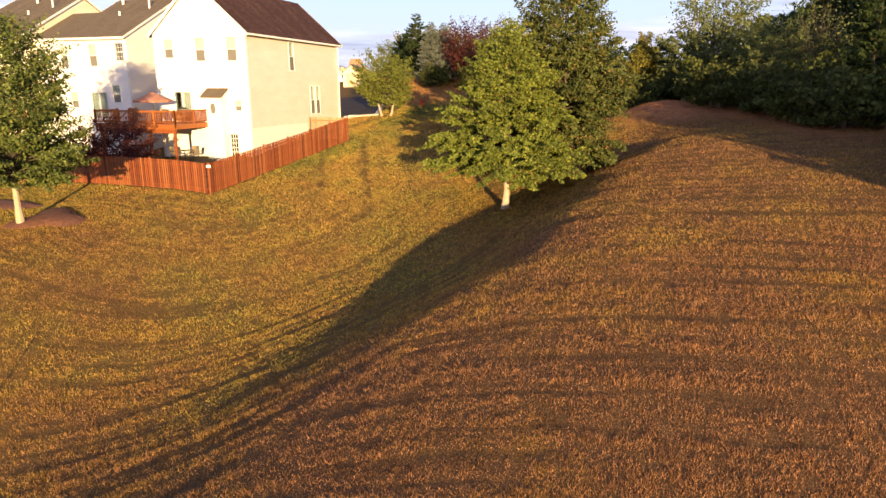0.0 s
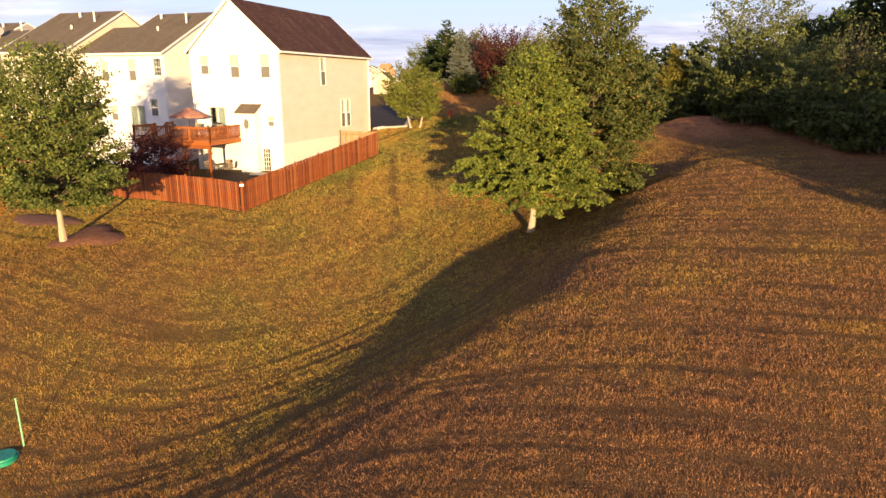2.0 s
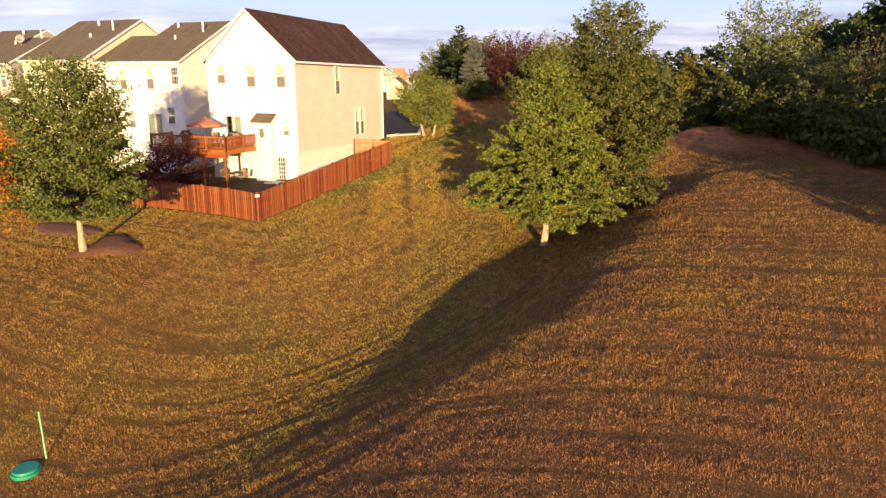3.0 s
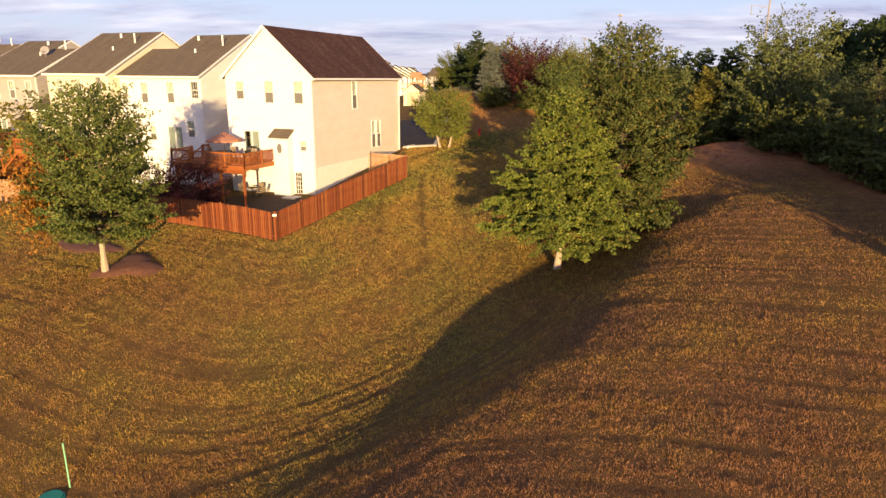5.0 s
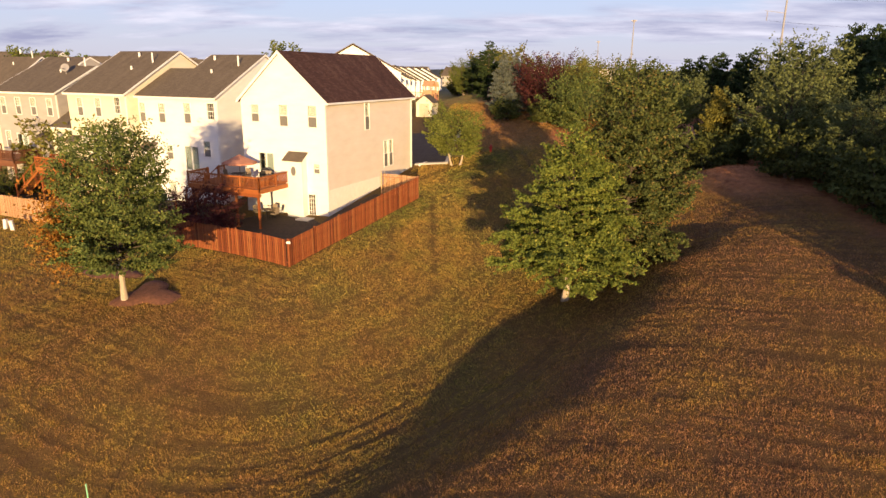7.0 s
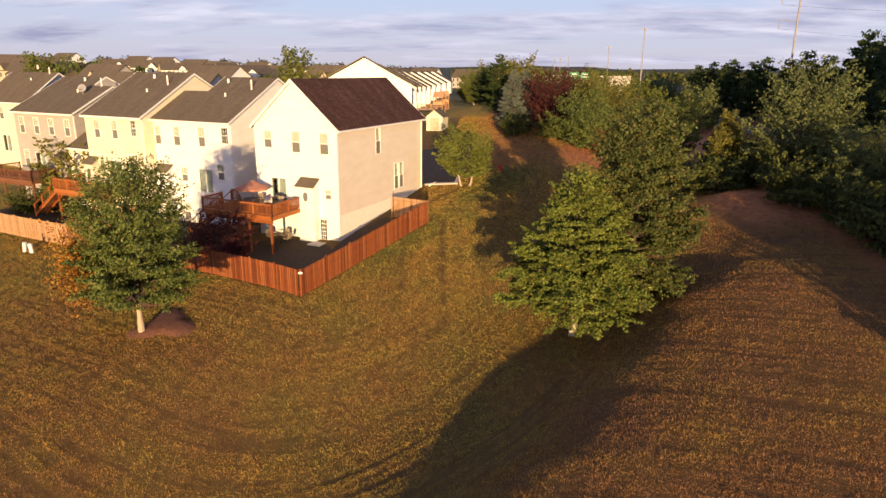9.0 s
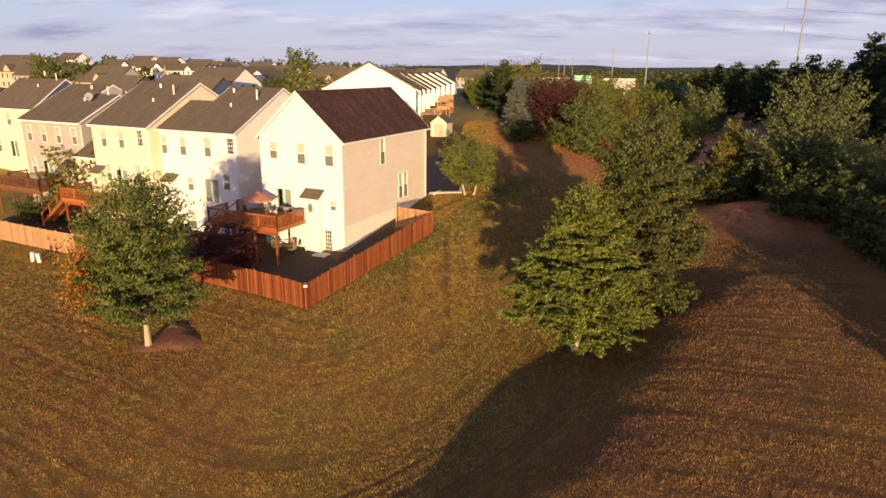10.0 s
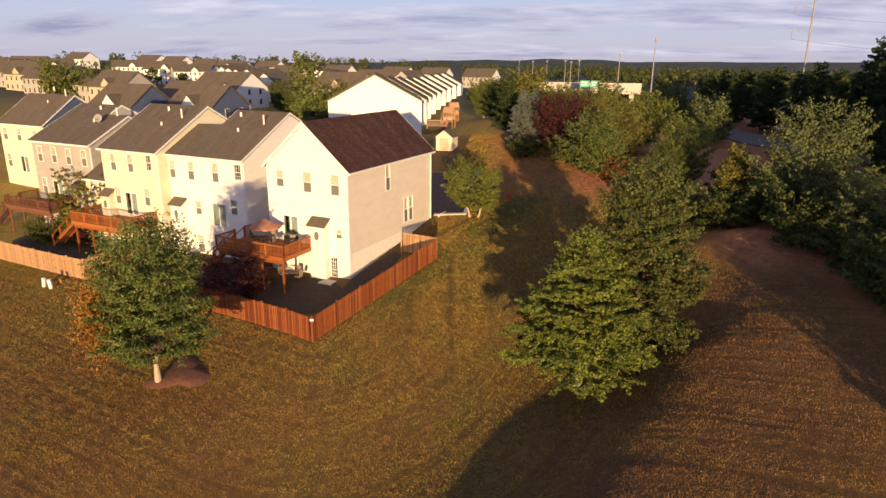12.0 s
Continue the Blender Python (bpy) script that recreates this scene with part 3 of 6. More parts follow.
def roof_slab(run, rise, length, over_eave, over_end, thick=0.18):
    """One slope: eave at y = 0, ridge at y = run, along x from 0 to length, with overhangs and a UV in metres."""
    k = rise / run
    bm = bmesh.new()
    y0 = -over_eave
    p = [(-over_end, y0, k * y0), (length + over_end, y0, k * y0), (length + over_end, run, rise), (-over_end, run, rise)]
    up = [bm.verts.new((a, b, c + thick)) for a, b, c in p]
    lo = [bm.verts.new(q) for q in p]
    top = bm.faces.new(up)
    bm.faces.new(lo[::-1])
    for i in range(4):
        j = (i + 1) % 4
        bm.faces.new((lo[i], lo[j], up[j], up[i]))
    uv = bm.loops.layers.uv.new("UVMap")
    for f in bm.faces:
        for lp in f.loops:
            lp[uv].uv = (lp.vert.co.x, lp.vert.co.y * math.hypot(1, k))
    return bm


def add_window(parent, m, w, h, name="window", lite=None, screen=True, blind=True):
    """A double-hung window in an opening in the plane y = 0: frame proud of the wall, two sashes, panes, muntins, blind."""
    win = new(name)
    win.parent = parent
    win.matrix_basis = m
    f = 0.07
    bm = bmesh.new()
    for a in ((-f, 0.0, -f, h + f), (w, w + f, -f, h + f), (0, w, h, h + f), (0, w, -f, 0)):
        box(bm, a[0], a[1], -0.035, 0.06, a[2], a[3])
    box(bm, 0, w, 0.0, 0.05, h / 2 - 0.03, h / 2 + 0.03)
    part("window_frame", bm, M["white"], win)
    for k in (0, 1):
        z0 = 0.0 if k == 0 else h / 2 + 0.03
        z1 = h / 2 - 0.03 if k == 0 else h
        glazing = part("pane", boxed(0, w, 0.05 + 0.02 * k, 0.056 + 0.02 * k, z0, z1), M["glass"], win)
        glazing.visible_shadow = not blind
    if lite:
        bm = bmesh.new()
        for k in (0, 1):
            z0 = 0.0 if k == 0 else h / 2 + 0.03
            z1 = h / 2 - 0.03 if k == 0 else h
            for i in range(1, lite[0]):
                box(bm, w * i / lite[0] - 0.012, w * i / lite[0] + 0.012, 0.03, 0.048, z0, z1)
            for j in range(1, lite[1]):
                zz = z0 + (z1 - z0) * j / lite[1]
                box(bm, 0, w, 0.03, 0.047, zz - 0.012, zz + 0.012)
        part("muntin", bm, M["white"], win)
    if blind:
        part("blind", boxed(0.01, w - 0.01, 0.085, 0.10, h * 0.5, h - 0.01), M["blind"], win, "closed pale blind")
    if screen:
        part("insect_screen", boxed(0.0, w, 0.012, 0.018, 0.0, h / 2 - 0.03), M["screen"], win, "grey insect screen")
    return win


def side_matrix(face, x, y, z):
    """Pose of a window on a house's rear (-y), right (+x) or left (-x) face."""
    return pose(x, y, z, 0, 0, {"rear": 0, "right": 90, "left": -90, "front": 180}[face])


def gable_end(house, x, deep, eave, top, mat):
    """The triangle of wall under a roof's end."""
    bm = bmesh.new()
    pts = [(0, eave), (deep, eave), (deep / 2, top)]
    a = [bm.verts.new((x, p, q)) for p, q in pts]
    b = [bm.verts.new((x + 0.2, p, q)) for p, q in pts]
    bm.faces.new(a[::-1]); bm.faces.new(b)
    for i in range(3):
        j = (i + 1) % 3
        bm.faces.new((a[i], a[j], b[j], b[i]))
    part("gable", bm, mat, house)


def rake(house, x, y0, run, eave, k):
    """A white board along a roof's sloping end, from y0 up to the ridge."""
    z0 = eave + k * (y0 if y0 < run else 2 * run - y0)
    top = eave + k * run
    bm = bmesh.new()
    p = [(x, y0, z0 + 0.02), (x, y0, z0 + 0.19), (x, run, top + 0.19), (x, run, top + 0.02)]
    v0 = [bm.verts.new(q) for q in p]
    v1 = [bm.verts.new((q[0] + 0.04, q[1], q[2])) for q in p]
    bm.faces.new(v0); bm.faces.new(v1[::-1])
    for i in range(4):
        j = (i + 1) % 4
        bm.faces.new((v0[j], v0[i], v1[i], v1[j]))
    bmesh.ops.recalc_face_normals(bm, faces=bm.faces)
    part("rake_board", bm, M["white"], house)


def house_body(house, w, d, base, eave, ridge, mat, roof_mat, ridge_along, rear=(), right=(), side_mat=None, notch=None):
    """Walls with openings, floors, roof with trim. Local: rear wall on y = 0, x from 0 to w, depth d.
    ridge_along 'y': gable over the rear wall; 'x': slope over the rear wall, gables at the ends.
    notch: (side, width, run) of a shallower stretch at one end, whose ridge is lower and nearer."""
    side_mat = side_mat or mat
    ry = ridge if ridge_along == "y" else None
    part("rear_wall", wall_panel(w, base, eave, list(rear), gable=ry), mat, house)
    fr = part("front_wall", wall_panel(w, base, eave, [], gable=ry), mat, house)
    fr.matrix_basis = pose(w, d, 0, 0, 0, 180)
    rt = part("side_wall", wall_panel(d - 0.4, base, eave, [(a - 0.2, b - 0.2, c, e) for a, b, c, e in right], gable=None), side_mat, house)
    rt.matrix_basis = pose(w, 0.2, 0, 0, 0, 90)
    lf = part("side_wall", wall_panel(d - 0.4, base, eave, []), side_mat, house)
    lf.matrix_basis = pose(0, d - 0.2, 0, 0, 0, -90)
    for z in (base + 0.1, base + 2.85, base + 5.8):
        part("floor_slab", boxed(0.2, w - 0.2, 0.2, d - 0.2, z - 0.1, z), M["interior"], house)
    part("inner_wall", boxed(0.25, w - 0.25, 2.6, 2.7, base, eave), M["interior"], house)
    part("attic_floor", boxed(0.2, w - 0.2, 0.2, d - 0.2, eave - 0.15, eave - 0.02), M["interior"], house)
    if ridge_along == "x":
        k = (ridge - eave) / (d / 2)
        # stretches of roof: from x to x, run of the slope, whether each end shows a whole gable
        stretches = [(0, w, d / 2, True, True)]
        if notch and notch[0] == "right":
            stretches = [(0, w - notch[1], d / 2, True, False), (w - notch[1], w, notch[2], False, True)]
        if notch and notch[0] == "left":
            stretches = [(0, notch[1], notch[2], True, False), (notch[1], w, d / 2, False, True)]
        for x0, x1, run, free0, free1 in stretches:
            top = eave + k * run
            a, b = x0 - (0.12 if free0 else 0), x1 + (0.12 if free1 else 0)
            r1 = part("roof", roof_slab(run, k * run, b - a, 0.35, 0.0), roof_mat, house)
            r1.location = (a, 0, eave)
            r2 = part("roof", roof_slab(run, k * run, b - a, 0.35, 0.0), roof_mat, house)
            r2.matrix_basis = pose(b, 2 * run, eave, 0, 0, 180)
            for xg, whole, sign in ((x0, free0, -1), (x1, free1, 1)):
                if not whole and run < d / 2:
                    continue
                gable_end(house, min(xg, xg - 0.2 * sign), 2 * run, eave, top, side_mat)
                xr = xg + (0.122 if sign > 0 else -0.162) if whole else xg + (0.004 if sign > 0 else -0.044)
                start = -0.36 if whole else notch[2] + 0.3
                rake(house, xr, start, run, eave, k)
                rake(house, xr, 2 * run + 0.36, run, eave, k)
        part("fascia", boxed(-0.12, w + 0.12, -0.40, -0.352, eave - 0.35 * k - 0.02, eave - 0.35 * k + 0.15), M["white"], house)
    else:
        run, rise = w / 2, ridge - eave
        k = rise / run
        r1 = part("roof", roof_slab(run, rise, d, 0.3, 0.2), roof_mat, house)
        r1.matrix_basis = pose(w, 0, eave, 0, 0, 90)
        r2 = part("roof", roof_slab(run, rise, d, 0.3, 0.2), roof_mat, house)
        r2.matrix_basis = pose(0, d, eave, 0, 0, -90)
        part("gutter", boxed(w + 0.30, w + 0.42, -0.2, d + 0.2, eave - 0.3 * k - 0.02, eave - 0.3 * k + 0.13, bevel=0.02), M["white"], house)
        for y in (-0.24, d + 0.202):
            for x0 in (-0.31, w + 0.31):
                bm = bmesh.new()
                p = [(x0, y, eave - 0.31 * k - 0.08), (x0, y, eave - 0.31 * k + 0.19), (w / 2, y, ridge + 0.19), (w / 2, y, ridge - 0.08)]
                v0 = [bm.verts.new(q) for q in p]
                v1 = [bm.verts.new((q[0], q[1] + 0.04, q[2])) for q in p]
                bm.faces.new(v0); bm.faces.new(v1[::-1])
                for i in range(4):
                    j = (i + 1) % 4
                    bm.faces.new((v0[j], v0[i], v1[i], v1[j]))
                bmesh.ops.recalc_face_normals(bm, faces=bm.faces)
                part("rake_board", bm, M["white"], house)


def bump_out(house, x0, x1, y, z0, z1, mat):
    """A small projecting bay with a shed roof of shingles and an oval window."""
    part("bay", boxed(x0, x1, y - 0.7, y - 0.002, z0, z1), mat, house)
    bm = bmesh.new()
    p = [(x0 - 0.15, y - 0.9, z1 + 0.02), (x1 + 0.15, y - 0.9, z1 + 0.02), (x1 + 0.15, y - 0.01, z1 + 0.62), (x0 - 0.15, y - 0.01, z1 + 0.62)]
    up = [bm.verts.new((a, b, c + 0.08)) for a, b, c in p]
    lo = [bm.verts.new(q) for q in p]
    bm.faces.new(up); bm.faces.new(lo[::-1])
    for i in range(4):
        j = (i + 1) % 4
        bm.faces.new((lo[i], lo[j], up[j], up[i]))
    uv = bm.loops.layers.uv.new("UVMap")
    for f in bm.faces:
        for lp in f.loops:
            lp[uv].uv = (lp.vert.co.x, lp.vert.co.y)
    part("bay_roof", bm, M["roof"], house)
    for xx in (x0, x1 - 0.03):
        bm = bmesh.new()
        v = [bm.verts.new(q) for q in ((xx, y - 0.7, z1), (xx, y - 0.01, z1), (xx, y - 0.01, z1 + 0.6), (xx, y - 0.7, z1 + 0.14))]
        w = [bm.verts.new((q.co.x + 0.03, q.co.y, q.co.z)) for q in v]
        bm.faces.new(v); bm.faces.new(w[::-1])
        for i in range(4):
            j = (i + 1) % 4
            bm.faces.new((v[j], v[i], w[i], w[j]))
        part("bay_cheek", bm, mat, house)


def end_house():
    w, d = 8.0, 14.6
    h = thing("townhouse", at_house(-w, 0), "cream three-storey end townhouse with a red-brown shingle roof", "house", "townhouses")
    ox = w  # opening positions below are given from the right corner
    rear = [(ox - 7.0, ox - 6.3, 6.65, 7.95), (ox - 4.25, ox - 3.5, 6.4, 8.0), (ox - 1.55, ox - 0.8, 6.4, 8.0),
            (ox - 6.5, ox - 5.1, 2.05, 4.15), (ox - 1.2, ox - 0.7, 2.85, 3.55), (ox - 1.95, ox - 1.1, -0.75, 1.25)]
    right = [(5.9, 6.6, 5.85, 8.0), (9.1, 9.75, 2.3, 4.6), (10.05, 10.7, 2.3, 4.6)]
    house_body(h, w, d, -2.2, 8.4, 11.9, M["ivory"], M["rust"], "y", rear, right, M["cream"])
    for a, b, c, e in rear[:3]:
        add_window(h, pose(a, 0, c), b - a, e - c)
    add_window(h, pose(rear[4][0], 0, rear[4][2]), 0.5, 0.7, lite=None)
    for a, b, c, e in right:
        add_window(h, side_matrix("right", w, a, c), b - a, e - c, lite=None)
    sliding_door(h, pose(rear[3][0], 0, rear[3][2]), 1.4, 2.1)
    lite_door(h, pose(rear[5][0], 0, rear[5][2]), 0.85, 2.0)
    bump_out(h, ox - 3.45, ox - 1.9, 0, -2.0, 3.75, M["ivory"])
    # oval window of the bay
    bm = bmesh.new()
    bmesh.ops.create_cone(bm, cap_ends=True, segments=16, radius1=0.5, radius2=0.5, depth=0.06, matrix=pose(ox - 2.68, -0.72, 3.0, 90) @ Matrix.Diagonal((0.42, 0.75, 1, 1)))
    part("oval_window", bm, M["screen"], h)
    # pale lower course of the end wall
    part("foundation", boxed(w + 0.002, w + 0.03, 0.0, d, -2.0, 1.55), M["block"], h)
    for y in (-0.03, d - 0.07):
        part("corner_board", boxed(w - 0.06, w + 0.035, y, y + 0.1, -2.0, 8.3), M["white"], h)
    part("corner_board", boxed(-0.03, 0.07, -0.03, 0.0, -2.0, 8.3), M["white"], h)
    part("downspout", boxed(w + 0.04, w + 0.12, d - 0.25, d - 0.15, 0.2, 8.3), M["white"], h)
    part("porch", boxed(w - 2.5, w + 0.9, d + 0.01, d + 2.2, 0.6, 1.0), M["concrete"], h)
    for y in (d + 0.15, d + 1.1, d + 2.05):
        part("stoop_post", boxed(w + 0.76, w + 0.86, y - 0.05, y + 0.05, 1.0, 1.95, bevel=0.01), M["white"], h)
    for z in (1.12, 1.86):
        part("stoop_rail", boxed(w + 0.78, w + 0.84, d + 0.2, d + 2.0, z, z + 0.07), M["white"], h)
    for i in range(12):
        y = d + 0.3 + 0.14 * i
        part("baluster", boxed(w + 0.79, w + 0.83, y - 0.02, y + 0.02, 1.19, 1.86), M["white"], h)
    return h


def sliding_door(parent, m, w, h, drawn=0.3):
    e = new("patio_door")
    e.parent = parent
    e.matrix_basis = m
    bm = bmesh.new()
    for a in ((-0.08, 0, -0.05, h + 0.08), (w, w + 0.08, -0.05, h + 0.08), (0, w, h, h + 0.08), (0, w, -0.05, 0.03), (w / 2 - 0.05, w / 2 + 0.05, 0.03, h)):
        box(bm, a[0], a[1], -0.03, 0.06, a[2], a[3])
    part("door_frame", bm, M["white"], e)
    for x in (0, w / 2 + 0.05):
        part("pane", boxed(x, x + w / 2 - 0.05, 0.03, 0.036, 0.03, h), M["glass"], e)
    part("curtain", boxed(w * drawn, w - 0.02, 0.09, 0.12, 0.05, h), M["blind"], e, "drawn pale curtain")


def lite_door(parent, m, w, h):
    e = new("back_door")
    e.parent = parent
    e.matrix_basis = m
    bm = bmesh.new()
    for a in ((-0.07, 0.12, 0, h + 0.07), (w - 0.12, w + 0.07, 0, h + 0.07), (0.12, w - 0.12, h - 0.14, h + 0.07), (0.12, w - 0.12, 0, 0.22)):
        box(bm, a[0], a[1], -0.03, 0.05, a[2], a[3])
    part("door_frame", bm, M["white"], e)
    part("pane", boxed(0.12, w - 0.12, 0.01, 0.016, 0.22, h - 0.14), M["glass"], e)
    bm = bmesh.new()
    x0, x1, z0, z1 = 0.12, w - 0.12, 0.22, h - 0.14
    for i in range(1, 3):
        xx = x0 + (x1 - x0) * i / 3
        box(bm, xx - 0.018, xx + 0.018, -0.015, 0.006, z0, z1)
    for j in range(1, 5):
        zz = z0 + (z1 - z0) * j / 5
        box(bm, x0, x1, -0.014, 0.005, zz - 0.018, zz + 0.018)
    part("muntin", bm, M["white"], e)


def row_house(x0, x1, y0, eave, ridge, mat, label, openings, bay=None, door=None, base=-2.0, d=13.0, bare=(), drawn=0.3, notch=None):
    w = x1 - x0
    h = thing("townhouse", at_house(x0, y0), label, "house", "townhouses")
    rear = [(a - x0, b - x0, c, e) for a, b, c, e in openings]
    holes = list(rear)
    if door:
        holes.append((door[0] - x0, door[0] - x0 + 1.5, door[1], door[1] + 2.05))
    house_body(h, w, d, base, eave, ridge, mat, M["roof"], "x", holes, notch=notch)
    for i, (a, b, c, e) in enumerate(rear):
        dark = i in bare
        add_window(h, pose(a, 0, c), b - a, e - c, lite=(3, 2) if dark else None, blind=not dark, screen=not dark)
    if door:
        sliding_door(h, pose(door[0] - x0, 0, door[1]), 1.5, 2.05, drawn)
    if bay:
        bump_out(h, bay[0] - x0, bay[1] - x0, 0, base, bay[2], mat)
    if bay:
        bm = bmesh.new()
        bmesh.ops.create_cone(bm, cap_ends=True, segments=16, radius1=0.5, radius2=0.5, depth=0.06, matrix=pose((bay[0] + bay[1]) / 2 - x0, -0.72, bay[2] - 0.75, 90) @ Matrix.Diagonal((0.42, 0.75, 1, 1)))
        part("oval_window", bm, M["screen"], h)
    part("downspout", boxed(w - 0.14, w - 0.06, -0.08, -0.002, base + 1, eave - 0.2), M["white"], h)
    # vents on the roof
    k = (ridge - eave) / (d / 2)
    for vx, vy, vh, vr in ((w - 1.4, 4.6, 0.85, 0.075), (w * 0.45, 5.6, 0.35, 0.11), (w * 0.62, 3.4, 0.3, 0.09)):
        z = eave + k * vy
        part("roof_vent", rod(bmesh.new(), (vx, vy, z), (vx, vy, z + 0.18 + vh), vr, sides=10), M["white"], h)
    return h


end_house()
row_house(-20.4, -11.3, 0.8, 8.35, 11.8, M["ivory"], "white three-storey townhouse with a brown-grey shingle roof",
          [(-20.25, -19.6, 6.1, 7.7), (-17.95, -17.25, 6.1, 7.7), (-15.0, -14.3, 6.15, 7.8), (-12.38, -11.65, 6.55, 7.85), (-13.1, -12.4, 3.35, 4.65), (-17.4, -16.75, 2.9, 4.1), (-17.5, -16.8, -0.75, 0.85)], (-19.95, -18.6, 3.6), (-15.3, 2.05), bare=(3,), drawn=0.02, notch=("left", 2.9, 4.1))
row_house(-28.0, -20.42, -0.35, 8.5, 12.1, M["yellow"], "pale yellow three-storey townhouse with a brown-grey shingle roof",
          [(-26.75, -26.1, 6.45, 8.0), (-24.4, -23.75, 6.45, 8.05), (-21.95, -21.3, 6.8, 8.15), (-26.65, -26.0, 3.2, 4.8), (-22.65, -22.0, 3.4, 5.0)], (-28.0, -26.85, 3.9), (-25.3, 2.3), bare=(2,))
row_house(-41.0, -31.6, 1.2, 8.3, 11.6, M["grey"], "taupe three-storey townhouse with a brown-grey shingle roof",
          [(-40.2, -39.5, 6.1, 7.7), (-37.9, -37.2, 6.1, 7.7), (-35.6, -34.9, 6.1, 7.7), (-33.2, -32.5, 6.1, 7.7), (-40.2, -39.5, 2.6, 4.3)], (-34.6, -32.6, 3.7), (-38.4, 2.05), notch=("right", 3.0, 4.7))


def link(x0, x1, y, z0, z1):
    """The low entry between two houses, under a roof that slopes to the rear."""
    h = thing("side_entry", at_house(0, 0), "low pale yellow side entry under a shingled lean-to roof", "house", "townhouses")
    part("wall", boxed(x0, x1, y, y + 5.0, z0, z1), M["yellow"], h)
    bm = roof_slab(2.2, 1.25, x1 - x0, 0.3, 0.0, 0.12)
    o = part("roof", bm, M["roof"], h)
    o.location = (x0, y, z1)
    part("fascia", boxed(x0, x1, y - 0.36, y - 0.305, z1 - 0.2, z1 - 0.03), M["white"], h)


link(-31.58, -28.02, 0.1, -2.0, 5.2)


def dish(x, y, z):
    """A small satellite dish on a bent foot."""
    t = thing("satellite_dish", at_house(x, y, z, 30), "small grey satellite dish on the roof", "satellite dish")
    part("foot", rod(bmesh.new(), (0, 0, -0.1), (0, 0, 0.45), 0.03), M["steel"], t)
    bm = bmesh.new()
    bmesh.ops.create_cone(bm, cap_ends=True, segments=18, radius1=0.12, radius2=0.42, depth=0.12, matrix=pose(0, -0.08, 0.6, 68))
    part("reflector", bm, M["steel"], t)
    part("arm", rod(bmesh.new(), (0, -0.1, 0.3), (0, -0.55, 0.5), 0.018, sides=6), M["steel"], t)
    part("receiver", boxed(-0.05, 0.05, -0.62, -0.52, 0.46, 0.56, bevel=0.01), M["iron"], t)


dish(-34.0, 4.3, 10.05)

# ---- trees ----
PROFILES = {
    "cone": lambda u: (1 - u) ** 0.8 * min(1.0, 0.62 + 2.2 * u),
    "oak": lambda u: (1 - u) ** 0.78 * min(1.0, 0.80 + 1.2 * u) + 0.03,
    "spire": lambda u: (1 - u) ** 0.86 * min(1.0, 0.86 + 1.2 * u) + 0.03,
    "full": lambda u: (1 - u) ** 0.48 * min(1.0, 0.80 + 1.0 * u) * 0.96 + 0.03,
    "pear": lambda u: (1 - u) ** 0.62 * min(1.0, 0.66 + 1.9 * u) + 0.04,
    "egg": lambda u: math.sqrt(max(0.0, 1 - (2 * u - 0.62) ** 2 / 2.1)) * min(1.0, 0.55 + 2.5 * u),
    "ball": lambda u: math.sqrt(max(0.02, 1 - (1.8 * u - 0.8) ** 2)),
    "pine": lambda u: (1 - u) ** 0.55 * min(1.0, 0.6 + u) * (0.72 + 0.28 * math.sin(u * 34)),
}


def leaf_cards(rs, centres, size, lift=0.45):
    """Folded leaf blades round the centres: four corners and two faces each."""
    n = len(centres)
    nrm = rs.normal(size=(n, 3))
    nrm[:, 2] += lift
    nrm /= np.linalg.norm(nrm, axis=1)[:, None]
    a = np.cross(nrm, rs.normal(size=(n, 3)))
    a /= np.linalg.norm(a, axis=1)[:, None] + 1e-9
    b = np.cross(nrm, a)
    s = size * rs.uniform(0.6, 1.35, (n, 1))
    v = np.stack([centres - a * s, centres + b * s * 0.55 + nrm * s * 0.18, centres + a * s, centres - b * s * 0.55 + nrm * s * 0.18], 1)
    f = np.arange(n * 4).reshape(n, 4)
    return v.reshape(-1, 3), f


